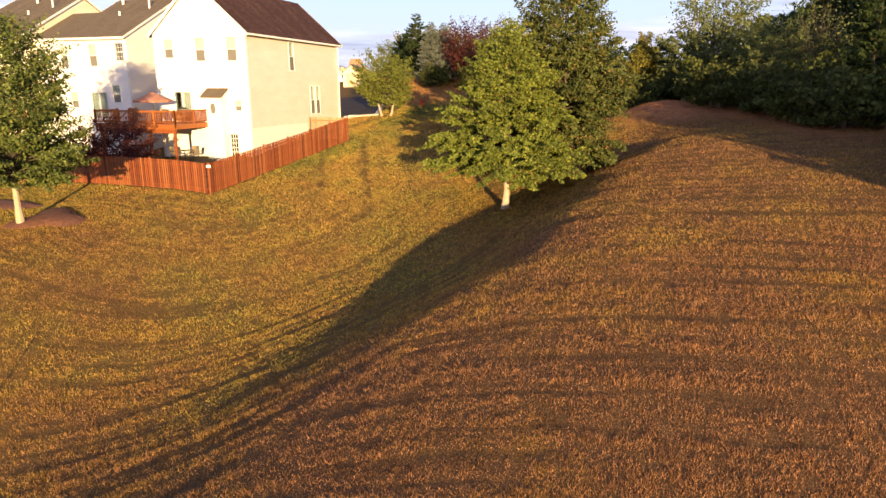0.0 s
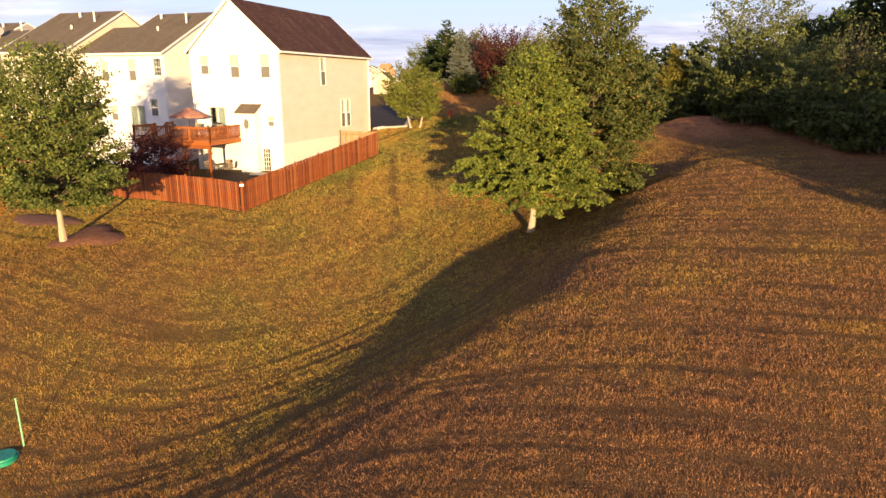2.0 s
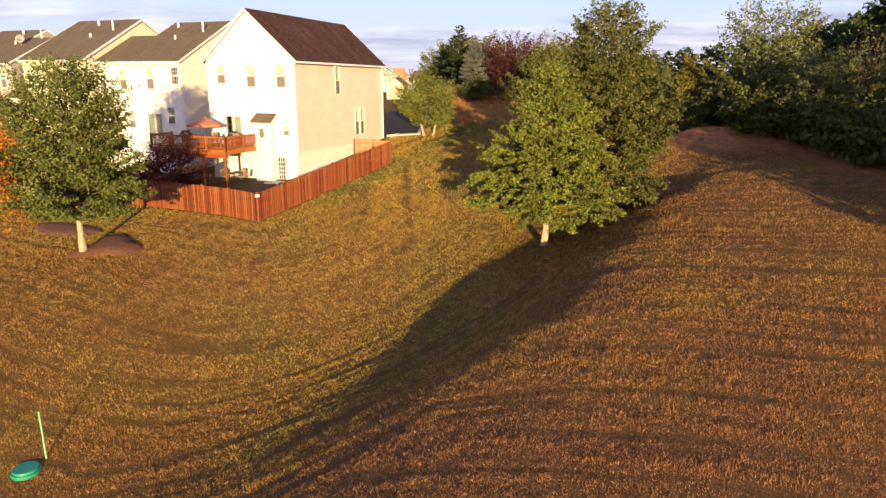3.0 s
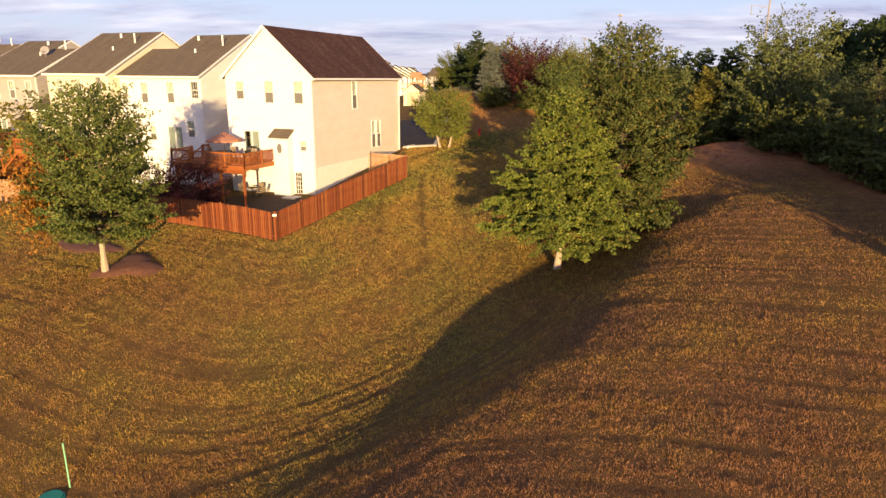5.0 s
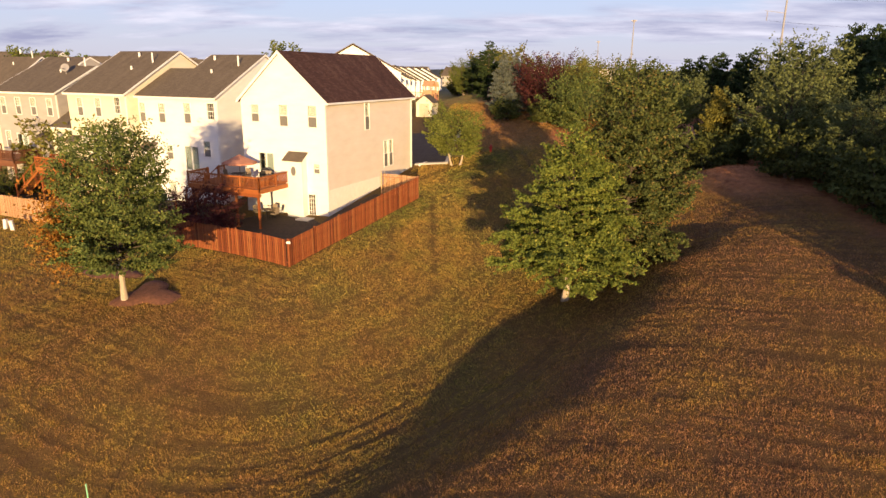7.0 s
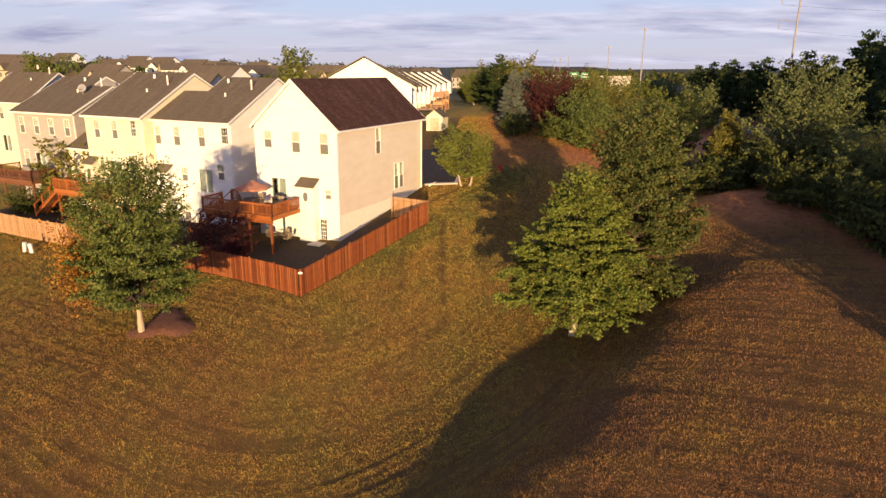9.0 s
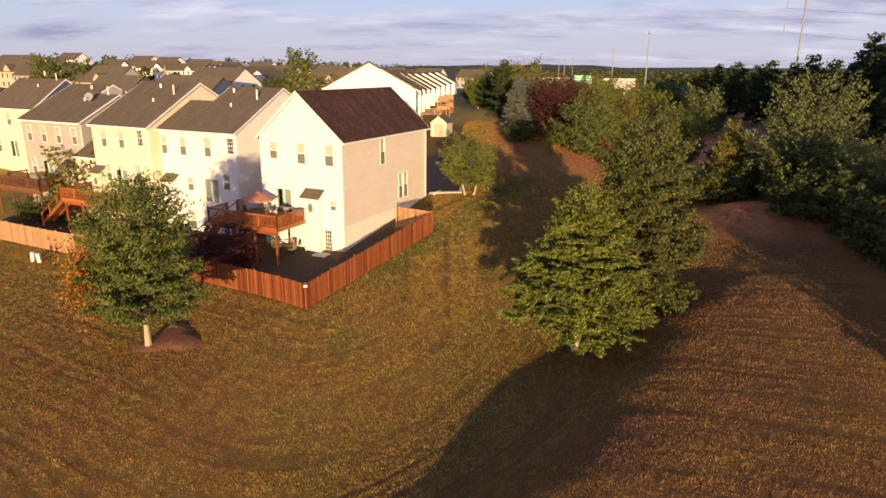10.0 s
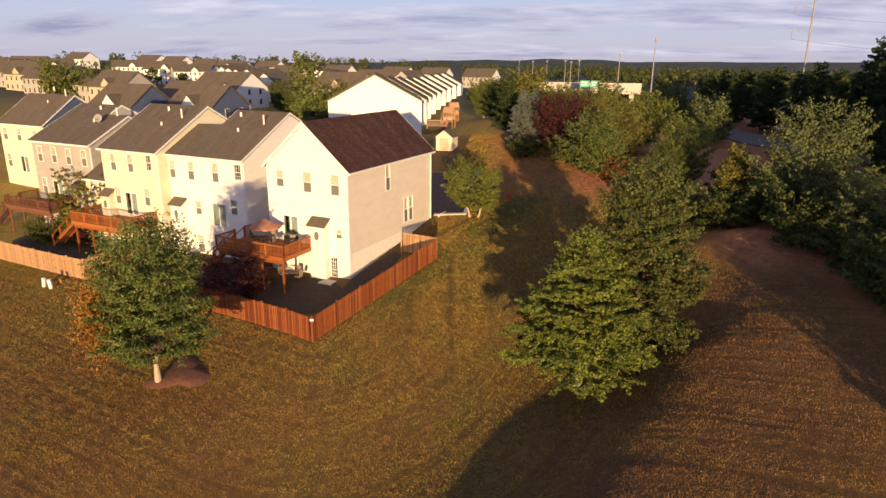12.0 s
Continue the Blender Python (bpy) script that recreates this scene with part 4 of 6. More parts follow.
def make_tree(m, h, r, clear, profile, pitch, limbs, leaves, size, leaf, bark, seed, label, category="tree", group="", sag=0.15, trunk_r=0.13, clump=0.30, kind="", lean=0.0, name="tree", stems=1):
    """A tapered trunk with limbs, and a crown of single leaves in clusters along the twigs."""
    rs = np.random.RandomState(seed)
    t = thing(name, m, label, category, group, kind)
    bm, up = bmesh.new(), bmesh.new()
    for k in range(stems):
        a = 6.28 * k / stems
        off = 0.12 * r if stems > 1 else 0.0
        p0, segs = Vector((off * math.cos(a), off * math.sin(a), -0.3)), 5
        for i in range(segs):
            z = -0.3 + (h * 0.94 + 0.3) * ((i + 1) / segs) ** 1.3
            p1 = Vector((p0.x + rs.normal() * 0.05 + (off * 0.5 * math.cos(a)), p0.y + rs.normal() * 0.05 + (off * 0.5 * math.sin(a)), z))
            w0, w1 = trunk_r * (1.25 if i == 0 else 1 - i / segs), trunk_r * (1 - (i + 1) / segs) + 0.012
            rod(bm if i < 2 else up, p0, p1, w0, w1, 8 if i < 2 else 6)
            p0 = p1
    part("trunk", bm, bark, t)
    bm = up
    prof = PROFILES[profile]
    pts, total = [], 0
    plan = []
    for i in range(limbs):
        u = (i + rs.uniform(0, 1)) / limbs
        az = i * 2.39996 + rs.normal() * 0.25
        ln = r * prof(u) * rs.uniform(0.78, 1.1)
        pt = radians(min(74, pitch[0] + (pitch[1] - pitch[0]) * u + rs.normal() * 6))
        plan.append((u, az, max(ln, 0.25), pt))
        total += max(ln, 0.25) ** 1.5
    for u, az, ln, pt in plan:
        z0 = clear + u * (h - clear) * 0.94
        reach = ln / max(math.cos(pt), 0.45)
        z0 = max(clear * 0.8, z0 - max(0.0, reach * math.sin(pt)) * 0.6)
        d = np.array((math.cos(az) * math.cos(pt), math.sin(az) * math.cos(pt), math.sin(pt)))
        base = np.array((0, 0, z0))
        at = lambda s: base + d * (reach * s)[:, None] + np.stack([0 * s, 0 * s, -sag * reach * s * s], -1)
        e = at(np.array([0.0, 0.5, 0.95]))
        wl = trunk_r * 0.32 * (1 - 0.7 * u)
        rod(bm, e[0], e[1], wl, wl * 0.6, 5, False)
        rod(bm, e[1], e[2], wl * 0.6, 0.008, 4, False)
        k = int(leaves * ln ** 1.5 / total)
        twigs = max(5, int(reach * 4.5))
        s = rs.uniform(0.12, 1.0, twigs) ** 0.8
        root = at(s)
        turn = az + rs.choice((-1, 1), twigs) * rs.uniform(0.35, 1.15, twigs)
        tl = (0.16 + 0.42 * (1 - s)) * reach * rs.uniform(0.6, 1.1, twigs) + 0.25
        rise = min(1.1, math.tan(pt) * 0.6) + rs.normal(size=twigs) * 0.18
        tip = np.stack([np.cos(turn), np.sin(turn), rise], -1) * tl[:, None]
        who = rs.choice(twigs, k, p=tl / tl.sum())
        f = rs.uniform(0.1, 1.05, k)
        droop = np.stack([0 * f, 0 * f, -0.25 * sag * tl[who] * f * f * 4], -1)
        pts.append(root[who] + tip[who] * f[:, None] + droop + rs.normal(size=(k, 3)) * np.array((1, 1, 0.42)) * clump * (1.15 - 0.6 * f[:, None]))
    part("branching", bm, M["bark_dark"], t)
    pts = np.concatenate(pts)
    pts[:, 2] = np.maximum(pts[:, 2], clear * 0.45 + 0.25 * rs.uniform(0, 1, len(pts)))
    v, f = leaf_cards(rs, pts, size)
    from_arrays("crown", v, f, leaf, t)
    return t


def stand(x, y, rz=0.0, s=1.0, sz=None, sink=0.0):
    return pose(x, y, ground_z(x, y) - sink, 0, 0, rz) @ Matrix.Diagonal((s, s, sz or s, 1))


# the trees on the lawn
make_tree(stand(3.45, 35.0), 10.2, 4.3, 2.5, "spire", (2, 66), 96, 84000, 0.080, M["leaf_oak"], M["bark_pale"], 11, "broad green oak with drooping lower limbs and pale trunk", sag=0.20, trunk_r=0.20, clump=0.12)
make_tree(stand(7.1, 38.6), 12.6, 4.1, 1.1, "full", (0, 64), 92, 76000, 0.090, M["leaf_oak_dull"], M["bark_dark"], 12, "tall green oak with a few yellowing leaves", sag=0.18, trunk_r=0.19, clump=0.19)
pear_tree = make_tree(stand(-21.9, 32.2), 10.2, 3.8, 2.3, "full", (14, 74), 70, 50000, 0.082, M["leaf_pear"], M["bark_pale"], 13, "egg-shaped green pear tree standing in a mulch bed", sag=0.06, trunk_r=0.19, clump=0.19)
make_tree(stand(-5.4, 61.3), 4.7, 2.6, 1.0, "ball", (20, 70), 44, 15000, 0.09, M["leaf_lime"], M["bark_pale"], 14, "small round yellow-green tree beside the road", sag=0.05, trunk_r=0.12, clump=0.18, stems=2)
rs = np.random.RandomState(31)
spray = rs.normal(size=(3200, 3)) * np.array((0.5, 0.8, 1.15)) + np.array((-2.75, -0.9, 4.5))
v, f = leaf_cards(rs, spray, 0.095)
part_of = from_arrays("turning_foliage", v, f, M["leaf_orange"], pear_tree)
tagged(part_of, "orange leaves turning early on one flank")
make_tree(stand(-22.4, 43.6), 3.3, 2.7, 0.3, "ball", (15, 60), 36, 11000, 0.075, M["leaf_red"], M["bark"], 16, "dark red ornamental maple inside the fence", sag=0.1, trunk_r=0.08, clump=0.14)

# the wood: a few kinds, then copies of them, with coarser crowns farther off
WOOD = "trees of the wood"
SPECIES = {
    "dark": (9.5, 3.8, 0.6, "egg", (20, 65), 46, "leaf_dark", "dark green broad-leaved tree in the wood", 0.10, 2, "tree"),
    "light": (7.8, 3.4, 0.4, "ball", (25, 72), 40, "leaf_light", "light green young tree at the edge of the wood", 0.08, 3, "tree"),
    "grey": (9.8, 4.6, 0.5, "egg", (18, 62), 46, "leaf_grey", "grey-green spreading tree at the edge of the wood", 0.06, 3, "tree"),
    "cedar": (7.4, 1.9, 0.3, "cone", (35, 70), 54, "leaf_cedar", "narrow yellow-green cedar tree in the wood", 0.0, 1, "tree"),
    "pine": (13.0, 4.2, 1.0, "pine", (6, 38), 60, "needle", "tall dark pine with layered boughs", 0.05, 1, "tree"),
    "red": (7.4, 4.0, 0.4, "ball", (28, 75), 44, "leaf_red", "dark red broad tree on the slope", 0.05, 3, "tree"),
    "spruce": (8.2, 2.5, 0.3, "cone", (0, 40), 58, "needle_blue", "silvery blue spruce tree on the slope", 0.05, 1, "tree"),
    "yellow": (7.0, 4.2, 0.3, "ball", (22, 72), 46, "leaf_yellow", "yellow-green spreading shrub on the slope", 0.05, 4, "shrub"),
    "olive": (5.6, 3.6, 0.2, "ball", (12, 62), 46, "leaf_pear", "dull green spreading shrub on the slope", 0.08, 4, "shrub"),
    "shrub": (2.2, 1.8, 0.1, "ball", (10, 60), 22, "leaf_dark", "low dark green shrub at the foot of the wood", 0.08, 4, "shrub"),
    "rusty": (2.8, 1.9, 0.1, "ball", (20, 65), 24, "leaf_rusty", "low orange-brown shrub on the slope", 0.06, 4, "shrub"),
}
SPECIES["twiggy"] = (8.6, 3.0, 0.6, "egg", (38, 78), 80, "leaf_grey", "half-bare tree with upright grey twigs", -0.04, 4, "tree")
kinds = {}


def plant(kind, x, y, s=1.0, coarse=False, rz=None):
    """A tree of the wood: the first of its kind is built, the others are copies."""
    key = (kind, coarse)
    rz = (x * 77 + y * 31) % 360 if rz is None else rz
    if key in kinds:
        return copy_thing(kinds[key], stand(x, y, rz, s))
    h, r, clear, prof, pitch, limbs, leaf, label, sag, stems, cat = SPECIES[kind]
    n = int({"twiggy": 160, "cedar": 3600, "spruce": 2200}.get(kind, 1250) * r * h ** 0.6) if not coarse else int(260 * r * h ** 0.6)
    size, clump = (0.112, 0.19) if not coarse else (0.26, 0.33)
    kinds[key] = make_tree(stand(x, y, rz, s), h, r, clear, prof, pitch, limbs if not coarse else limbs * 2 // 3, n, size, M[leaf], M["bark"], len(kinds) + 21, label,
                           category=cat, name=cat, group=WOOD, sag=sag, clump=clump, stems=stems, trunk_r=0.10 + 0.01 * h)
    return kinds[key]


for k, x, y, s in (
        # along the slope
        ("spruce", -1.6, 90.0, 1.0), ("spruce", 0.0, 92.0, 0.97), ("red", 4.0, 88.0, 0.92), ("olive", 7.4, 80.5, 1.05), ("yellow", 10.2, 83.5, 0.95), ("olive", 8.3, 78.0, 0.8), ("rusty", 9.8, 75.5, 0.85),
        ("pine", -4.0, 100.5, 0.74), ("pine", -5.6, 108, 0.80), ("light", -9.5, 124, 0.8), ("pine", -7.6, 116, 0.7), ("shrub", 33.5, 58.5, 1.2), ("yellow", 34.5, 63.0, 0.5), ("shrub", 24.0, 66.5, 1.2), ("shrub", 27.5, 69.5, 1.3), ("shrub", 22.0, 70.5, 1.3), ("shrub", 30.5, 66.0, 1.0), ("light", 4.5, 97, 0.8), ("yellow", 8.0, 95, 0.9), ("shrub", -1.0, 85.5, 0.9), ("shrub", 3.8, 83.0, 0.9),
        # between the slope and the mound
        ("light", 17.8, 78.0, 1.05), ("light", 16.4, 76.5, 0.85), ("dark", 14.2, 70.0, 0.6), ("shrub", 12.5, 65.5, 1.1), ("dark", 15.8, 63.5, 0.55), ("cedar", 19.3, 63.5, 1.0), ("cedar", 21.4, 68.0, 0.8), ("shrub", 18.0, 60.0, 1.2), ("dark", 21.0, 61.0, 0.45),
        # right of the mound
        ("grey", 24.4, 59.0, 1.0), ("shrub", 22.5, 55.5, 1.3), ("shrub", 21.5, 51.0, 1.1), ("grey", 25.0, 49.8, 0.60), ("shrub", 23.5, 46.5, 1.1), ("shrub", 25.5, 54.0, 1.5), ("light", 28.5, 55.5, 0.6), ("yellow", 30.5, 58.0, 0.55), ("rusty", 29.0, 57.0, 0.9), ("rusty", 32.0, 60.0, 0.8),
        ("shrub", 23.5, 42.0, 1.3), ("dark", 26.0, 45.5, 0.45), ("pine", 29.0, 42.5, 0.9), ("pine", 29.5, 36.0, 0.8), ("dark", 26.0, 37.5, 0.55), ("shrub", 24.0, 38.8, 1.2),
        ("twiggy", 27.2, 48.2, 0.85), ("twiggy", 8.9, 87.0, 0.88), ("twiggy", 29.0, 51.0, 0.8), ("pine", 26.0, 40.0, 0.95), ("dark", 28.0, 46.5, 0.85),
        ("dark", 25.0, 29.5, 0.72), ("dark", 25.6, 33.5, 0.55), ("shrub", 32.0, 49.0, 1.2), ("pine", 44.5, 86.0, 1.15), ("pine", 47.0, 94.0, 1.15), ("pine", 42.5, 97.0, 0.95)):
    plant(k, x, y, s)
for x, y, s in ((26.2, 22.5, 0.82), (24.2, 25.5, 0.82), (23.2, 20.0, 0.9), (27.5, 26.5, 0.65), (22.8, 16.0, 0.88), (26.0, 13.0, 0.8), (31.0, 20.0, 0.5), (35.5, 24.0, 0.5), (41.0, 22.0, 1.1), (28.5, 13.5, 0.5), (34.5, 12.0, 0.5), (30.0, 28.0, 0.8), (46, 30, 1.3), (50, 42, 1.3), (44, 46, 1.1), (55, 55, 1.2)):
    plant("dark", x, y, s, True)
for x, y, s in ((52, 101, 1.2), (57, 106, 1.15), (51, 88, 1.2), (60, 124, 1.1), (56, 131, 1.0), (64, 119, 1.15), (53, 141, 0.95), (58, 146, 1.05), (50, 153, 0.9), (54, 158, 0.95), (47, 164, 0.85), (51, 171, 0.9), (44, 176, 0.8), (49, 182, 0.85), (67, 112, 1.25), (62, 134, 1.1), (71, 108, 1.3)):
    plant("pine", x, y, s, True)
rs = np.random.RandomState(5)
mix = ["dark", "pine", "light", "dark", "grey", "yellow", "olive", "dark", "pine"]
for i in range(44):
    x, y = rs.uniform(54, 84), rs.uniform(42, 104)
    plant(mix[rs.randint(len(mix))], x, y, rs.uniform(1.1, 1.4), True, rs.uniform(0, 360))
for i in range(56):
    y = rs.uniform(99, 210)
    x = rs.uniform(-4, 36) + (y - 98) * 0.10
    if x < 21 or y > 128:
        plant(("dark", "olive", "dark", "grey", "dark", "light")[i % 6], x, y, rs.uniform(0.5, 0.78), True, rs.uniform(0, 360))
for i in range(20):
    y = rs.uniform(122, 228)
    plant(("light", "yellow", "dark", "light")[i % 4], -4.0 + rs.uniform(0, 7) - (y - 105) * 0.15, y, rs.uniform(0.55, 0.75), True, rs.uniform(0, 360))
for i in range(34):
    y = rs.uniform(88, 190)
    plant("pine", 70 + (y - 95) * 0.25 + rs.uniform(-8, 8), y, rs.uniform(1.0, 1.4), True, rs.uniform(0, 360))

# ---- decks and back yards ----


def deck(x0, x1, yf, yb, floor, mat, label, stairs, ground=-0.9):
    """A raised timber deck: boards, rim, posts, railing with balusters, and a flight of stairs."""
    d = thing("deck", at_house(0, 0), label, "deck", "decks")
    n = int((yb - yf) / 0.15)
    b = None
    for i in range(n):
        m = pose((x0 + x1) / 2, yf + 0.15 * (i + 0.5), floor)
        if b is None:
            b = part("board", boxed(-(x1 - x0) / 2, (x1 - x0) / 2, -0.07, 0.07, -0.03, 0.0, bevel=0.006), mat, d)
            b.matrix_basis = m
        else:
            again("board", b, m, d)
    for a in ((x0, x1, yf - 0.045, yf - 0.003), (x0, x1, yb, yb + 0.04), (x0 - 0.04, x0, yf, yb), (x1, x1 + 0.04, yf, yb)):
        part("rim", boxed(*a, floor - 0.34, floor - 0.005), mat, d)
    k = max(2, round((x1 - x0) / 2.3))
    p = None
    for yy in (yf + 0.19,):
        for i in range(k + 1):
            m = pose(x0 + 0.25 + (x1 - x0 - 0.5) * i / k, yy, 0)
            if p is None:
                p = part("post", boxed(-0.08, 0.08, -0.08, 0.08, ground - 0.3, floor - 0.3, bevel=0.01), mat, d)
                p.matrix_basis = m
            else:
                again("post", p, m, d)
    part("beam", boxed(x0 + 0.1, x1 - 0.1, yf + 0.10, yf + 0.28, floor - 0.62, floor - 0.342), mat, d)
    bal = None
    rp = None
    for a, b2 in (((x0, yf), (x1, yf)), ((x1, yf), (x1, yb - 0.05)), ((x0, yf), (x0, yf + stairs - 0.1)), ((x0, yf + stairs + 1.2), (x0, yb - 0.05))):
        va, vb = Vector((*a, 0)), Vector((*b2, 0))
        dv = vb - va
        rm = Matrix.Translation((va.x, va.y, floor)) @ Matrix.Rotation(math.atan2(dv.y, dv.x), 4, "Z")
        for z0, z1, t in ((0.90, 0.94, 0.07), (0.82, 0.90, 0.02), (0.08, 0.16, 0.02)):
            o = part("rail", boxed(0, dv.length, -t, t, z0, z1, bevel=0.006), mat, d)
            o.matrix_basis = rm
        m = max(1, round(dv.length / 1.7))
        for i in range(m + 1):
            mm = rm @ pose(dv.length * i / m, 0, 0)
            if rp is None:
                rp = part("rail_post", boxed(-0.05, 0.05, -0.05, 0.05, -0.25, 1.0, bevel=0.01), mat, d)
                rp.matrix_basis = mm
            else:
                again("rail_post", rp, mm, d)
        m = int(dv.length / 0.14)
        for i in range(1, m):
            mm = rm @ pose(dv.length * i / m, 0, 0)
            if bal is None:
                bal = part("baluster", boxed(-0.02, 0.02, -0.02, 0.02, 0.10, 0.86), mat, d)
                bal.matrix_basis = mm
            else:
                again("baluster", bal, mm, d)
    if stairs:
        w = 1.05
        steps = int((floor - ground) / 0.19)
        tr = None
        for i in range(steps):
            mm = pose(x0 - 0.15 - 0.26 * i, yf + stairs, floor - 0.19 * (i + 1))
            if tr is None:
                tr = part("tread", boxed(-0.14, 0.14, 0, w, -0.04, 0, bevel=0.006), mat, d)
                tr.matrix_basis = mm
            else:
                again("tread", tr, mm, d)
        run = 0.26 * steps
        for yy in (yf + stairs - 0.02, yf + stairs + 0.02 + w):
            for dz, r in ((-0.14, 0.10), (0.85, 0.05), (0.10, 0.03)):
                bm = bmesh.new()
                rod(bm, (x0, yy, floor + dz), (x0 - run, yy, floor - 0.19 * steps + dz), r, sides=4)
                part("stringer" if dz < 0 else "handrail", bm, mat, d)
            for i in range(0, steps + 1, 5):
                part("rail_post", boxed(x0 - 0.26 * i - 0.05, x0 - 0.26 * i + 0.05, yy - 0.05, yy + 0.05, floor - 0.19 * i - 0.3, floor - 0.19 * i + 0.95), mat, d)
    return d


deck(-10.2, -3.3, -4.15, -0.06, 2.0, M["deck"], "red-stained raised timber deck with railing and stairs", 2.2)
deck(-28.6, -21.3, -3.9, -0.41, 2.0, M["deck"], "orange-stained raised timber deck with stairs", 0.4)
deck(-41.2, -34.0, -2.4, 1.14, 2.0, M["deck_dark"], "dark weathered raised timber deck with stairs", 0.4)


def umbrella(x, y, z):
    u = thing("patio_umbrella", at_house(x, y, z), "open terracotta patio umbrella over the deck table", "umbrella")
    part("pole", rod(bmesh.new(), (0, 0, 0), (0, 0, 2.15), 0.025), M["iron"], u)
    part("base", rod(bmesh.new(), (0, 0, 0), (0, 0, 0.08), 0.25, 0.2, 14), M["iron"], u)
    for i in range(8):
        a, b = 6.2832 * i / 8, 6.2832 * (i + 1) / 8
        bm = bmesh.new()
        t = bm.verts.new((0, 0, 2.2))
        q = [bm.verts.new((1.35 * math.cos(c) * k, 1.35 * math.sin(c) * k, 2.2 - 0.62 * k ** 0.85)) for k in (0.5, 1.0) for c in (a, b)]
        lo = [bm.verts.new((1.36 * math.cos(c), 1.36 * math.sin(c), 1.44)) for c in (a, b)]
        bm.faces.new((t, q[0], q[1])); bm.faces.new((q[0], q[2], q[3], q[1])); bm.faces.new((q[2], lo[0], lo[1], q[3]))
        part("canopy_panel", bm, M["umbrella"], u)
        part("rib", rod(bmesh.new(), (0, 0, 2.16), (1.33 * math.cos(a), 1.33 * math.sin(a), 1.55), 0.012, sides=5), M["iron"], u)


def patio_table(x, y, z, r=0.6):
    t = thing("patio_table", at_house(x, y, z), "round dark metal patio table", "table")
    part("tabletop", rod(bmesh.new(), (0, 0, 0.70), (0, 0, 0.73), r, r, 20), M["cushion"], t)
    for i in range(4):
        a = 0.785 + 1.5708 * i
        part("leg", rod(bmesh.new(), (0.8 * r * math.cos(a), 0.8 * r * math.sin(a), 0), (0.6 * r * math.cos(a), 0.6 * r * math.sin(a), 0.7), 0.02, sides=6), M["iron"], t)


def patio_chair(m, label="dark metal patio chair with a beige cushion"):
    c = thing("patio_chair", m, label, "chair", "patio chairs")
    part("seat", boxed(-0.24, 0.24, -0.24, 0.24, 0.40, 0.47, bevel=0.03), M["cushion"], c)
    b = part("backrest", boxed(-0.24, 0.24, -0.03, 0.03, 0.0, 0.5, bevel=0.025), M["cushion"], c)
    b.matrix_basis = pose(0, 0.25, 0.46, -10)
    for x in (-0.22, 0.22):
        for y in (-0.22, 0.22):
            part("leg", rod(bmesh.new(), (x, y, 0), (x, y, 0.42), 0.016, sides=6), M["iron"], c)
        part("armrest", boxed(x - 0.02, x + 0.02, -0.22, 0.24, 0.62, 0.65, bevel=0.008), M["iron"], c)
    return c


umbrella(-7.0, -1.85, 2.0)
patio_table(-7.0, -2.15, 2.0, 0.55)
c0 = patio_chair(at_house(-6.1, -2.2, 2.0, -90))
for x, y, a in ((-7.9, -2.2, 90), (-7.0, -1.2, 0), (-4.6, -1.4, 30), (-4.2, -2.4, -60)):
    copy_thing(c0, at_house(x, y, 2.0, a))
patio_table(-4.6, -1.9, -0.72, 0.5)
for x, y, a in ((-5.4, -1.9, 90), (-3.8, -1.9, -90), (-4.6, -1.1, 0)):
    copy_thing(c0, at_house(x, y, -0.72, a))


def grill(x, y, z):
    g = thing("barbecue_grill", at_house(x, y, z, 20), "black barbecue grill with a domed lid", "grill")
    part("cart", boxed(-0.45, 0.45, -0.25, 0.25, 0.1, 0.75, bevel=0.02), M["iron"], g)
    bm = bmesh.new()
    bmesh.ops.create_uvsphere(bm, u_segments=14, v_segments=8, radius=0.4, matrix=pose(0, 0, 0.78) @ Matrix.Diagonal((1, 0.65, 0.75, 1)))
    part("lid", bm, M["iron"], g)
    part("side_shelf", boxed(0.46, 0.8, -0.22, 0.22, 0.72, 0.76, bevel=0.01), M["steel"], g)
    part("handle", rod(bmesh.new(), (-0.3, -0.32, 0.9), (0.3, -0.32, 0.9), 0.015), M["steel"], g)


grill(-5.4, -0.7, 2.0)


def bed(name, centre, rx, ry, mat, label, category, lobes=(0.12, 3, 0.7), lift=0.10, rz=0.0):
    """A low mounded patch that follows the ground."""
    bm = bmesh.new()
    rings, seg = 5, 40
    vs = []
    for i in range(rings + 1):
        k = i / rings
        row = []
        for j in range(seg):
            a = 6.2832 * j / seg
            rr = 1 + lobes[0] * math.sin(lobes[1] * a + lobes[2]) + 0.04 * math.sin(7 * a)
            ca, sa = rx * rr * k * math.cos(a), ry * rr * k * math.sin(a)
            x = centre[0] + ca * math.cos(rz) - sa * math.sin(rz)
            y = centre[1] + ca * math.sin(rz) + sa * math.cos(rz)
            row.append(bm.verts.new((x, y, ground_z(x, y) + lift * (1 - k ** 4) - (0.06 if i == rings else 0))))
        vs.append(row)
    for i in range(1, rings):
        for j in range(seg):
            q = (j + 1) % seg
            bm.faces.new((vs[i][j], vs[i + 1][j], vs[i + 1][q], vs[i][q]))
    bm.faces.new(vs[1])
    for f in bm.faces:
        f.smooth = True
    for v in vs[0]:
        bm.verts.remove(v)
    ob = mesh_object(name, bm, mat)
    return tagged(ob, label, category, kind="structure")


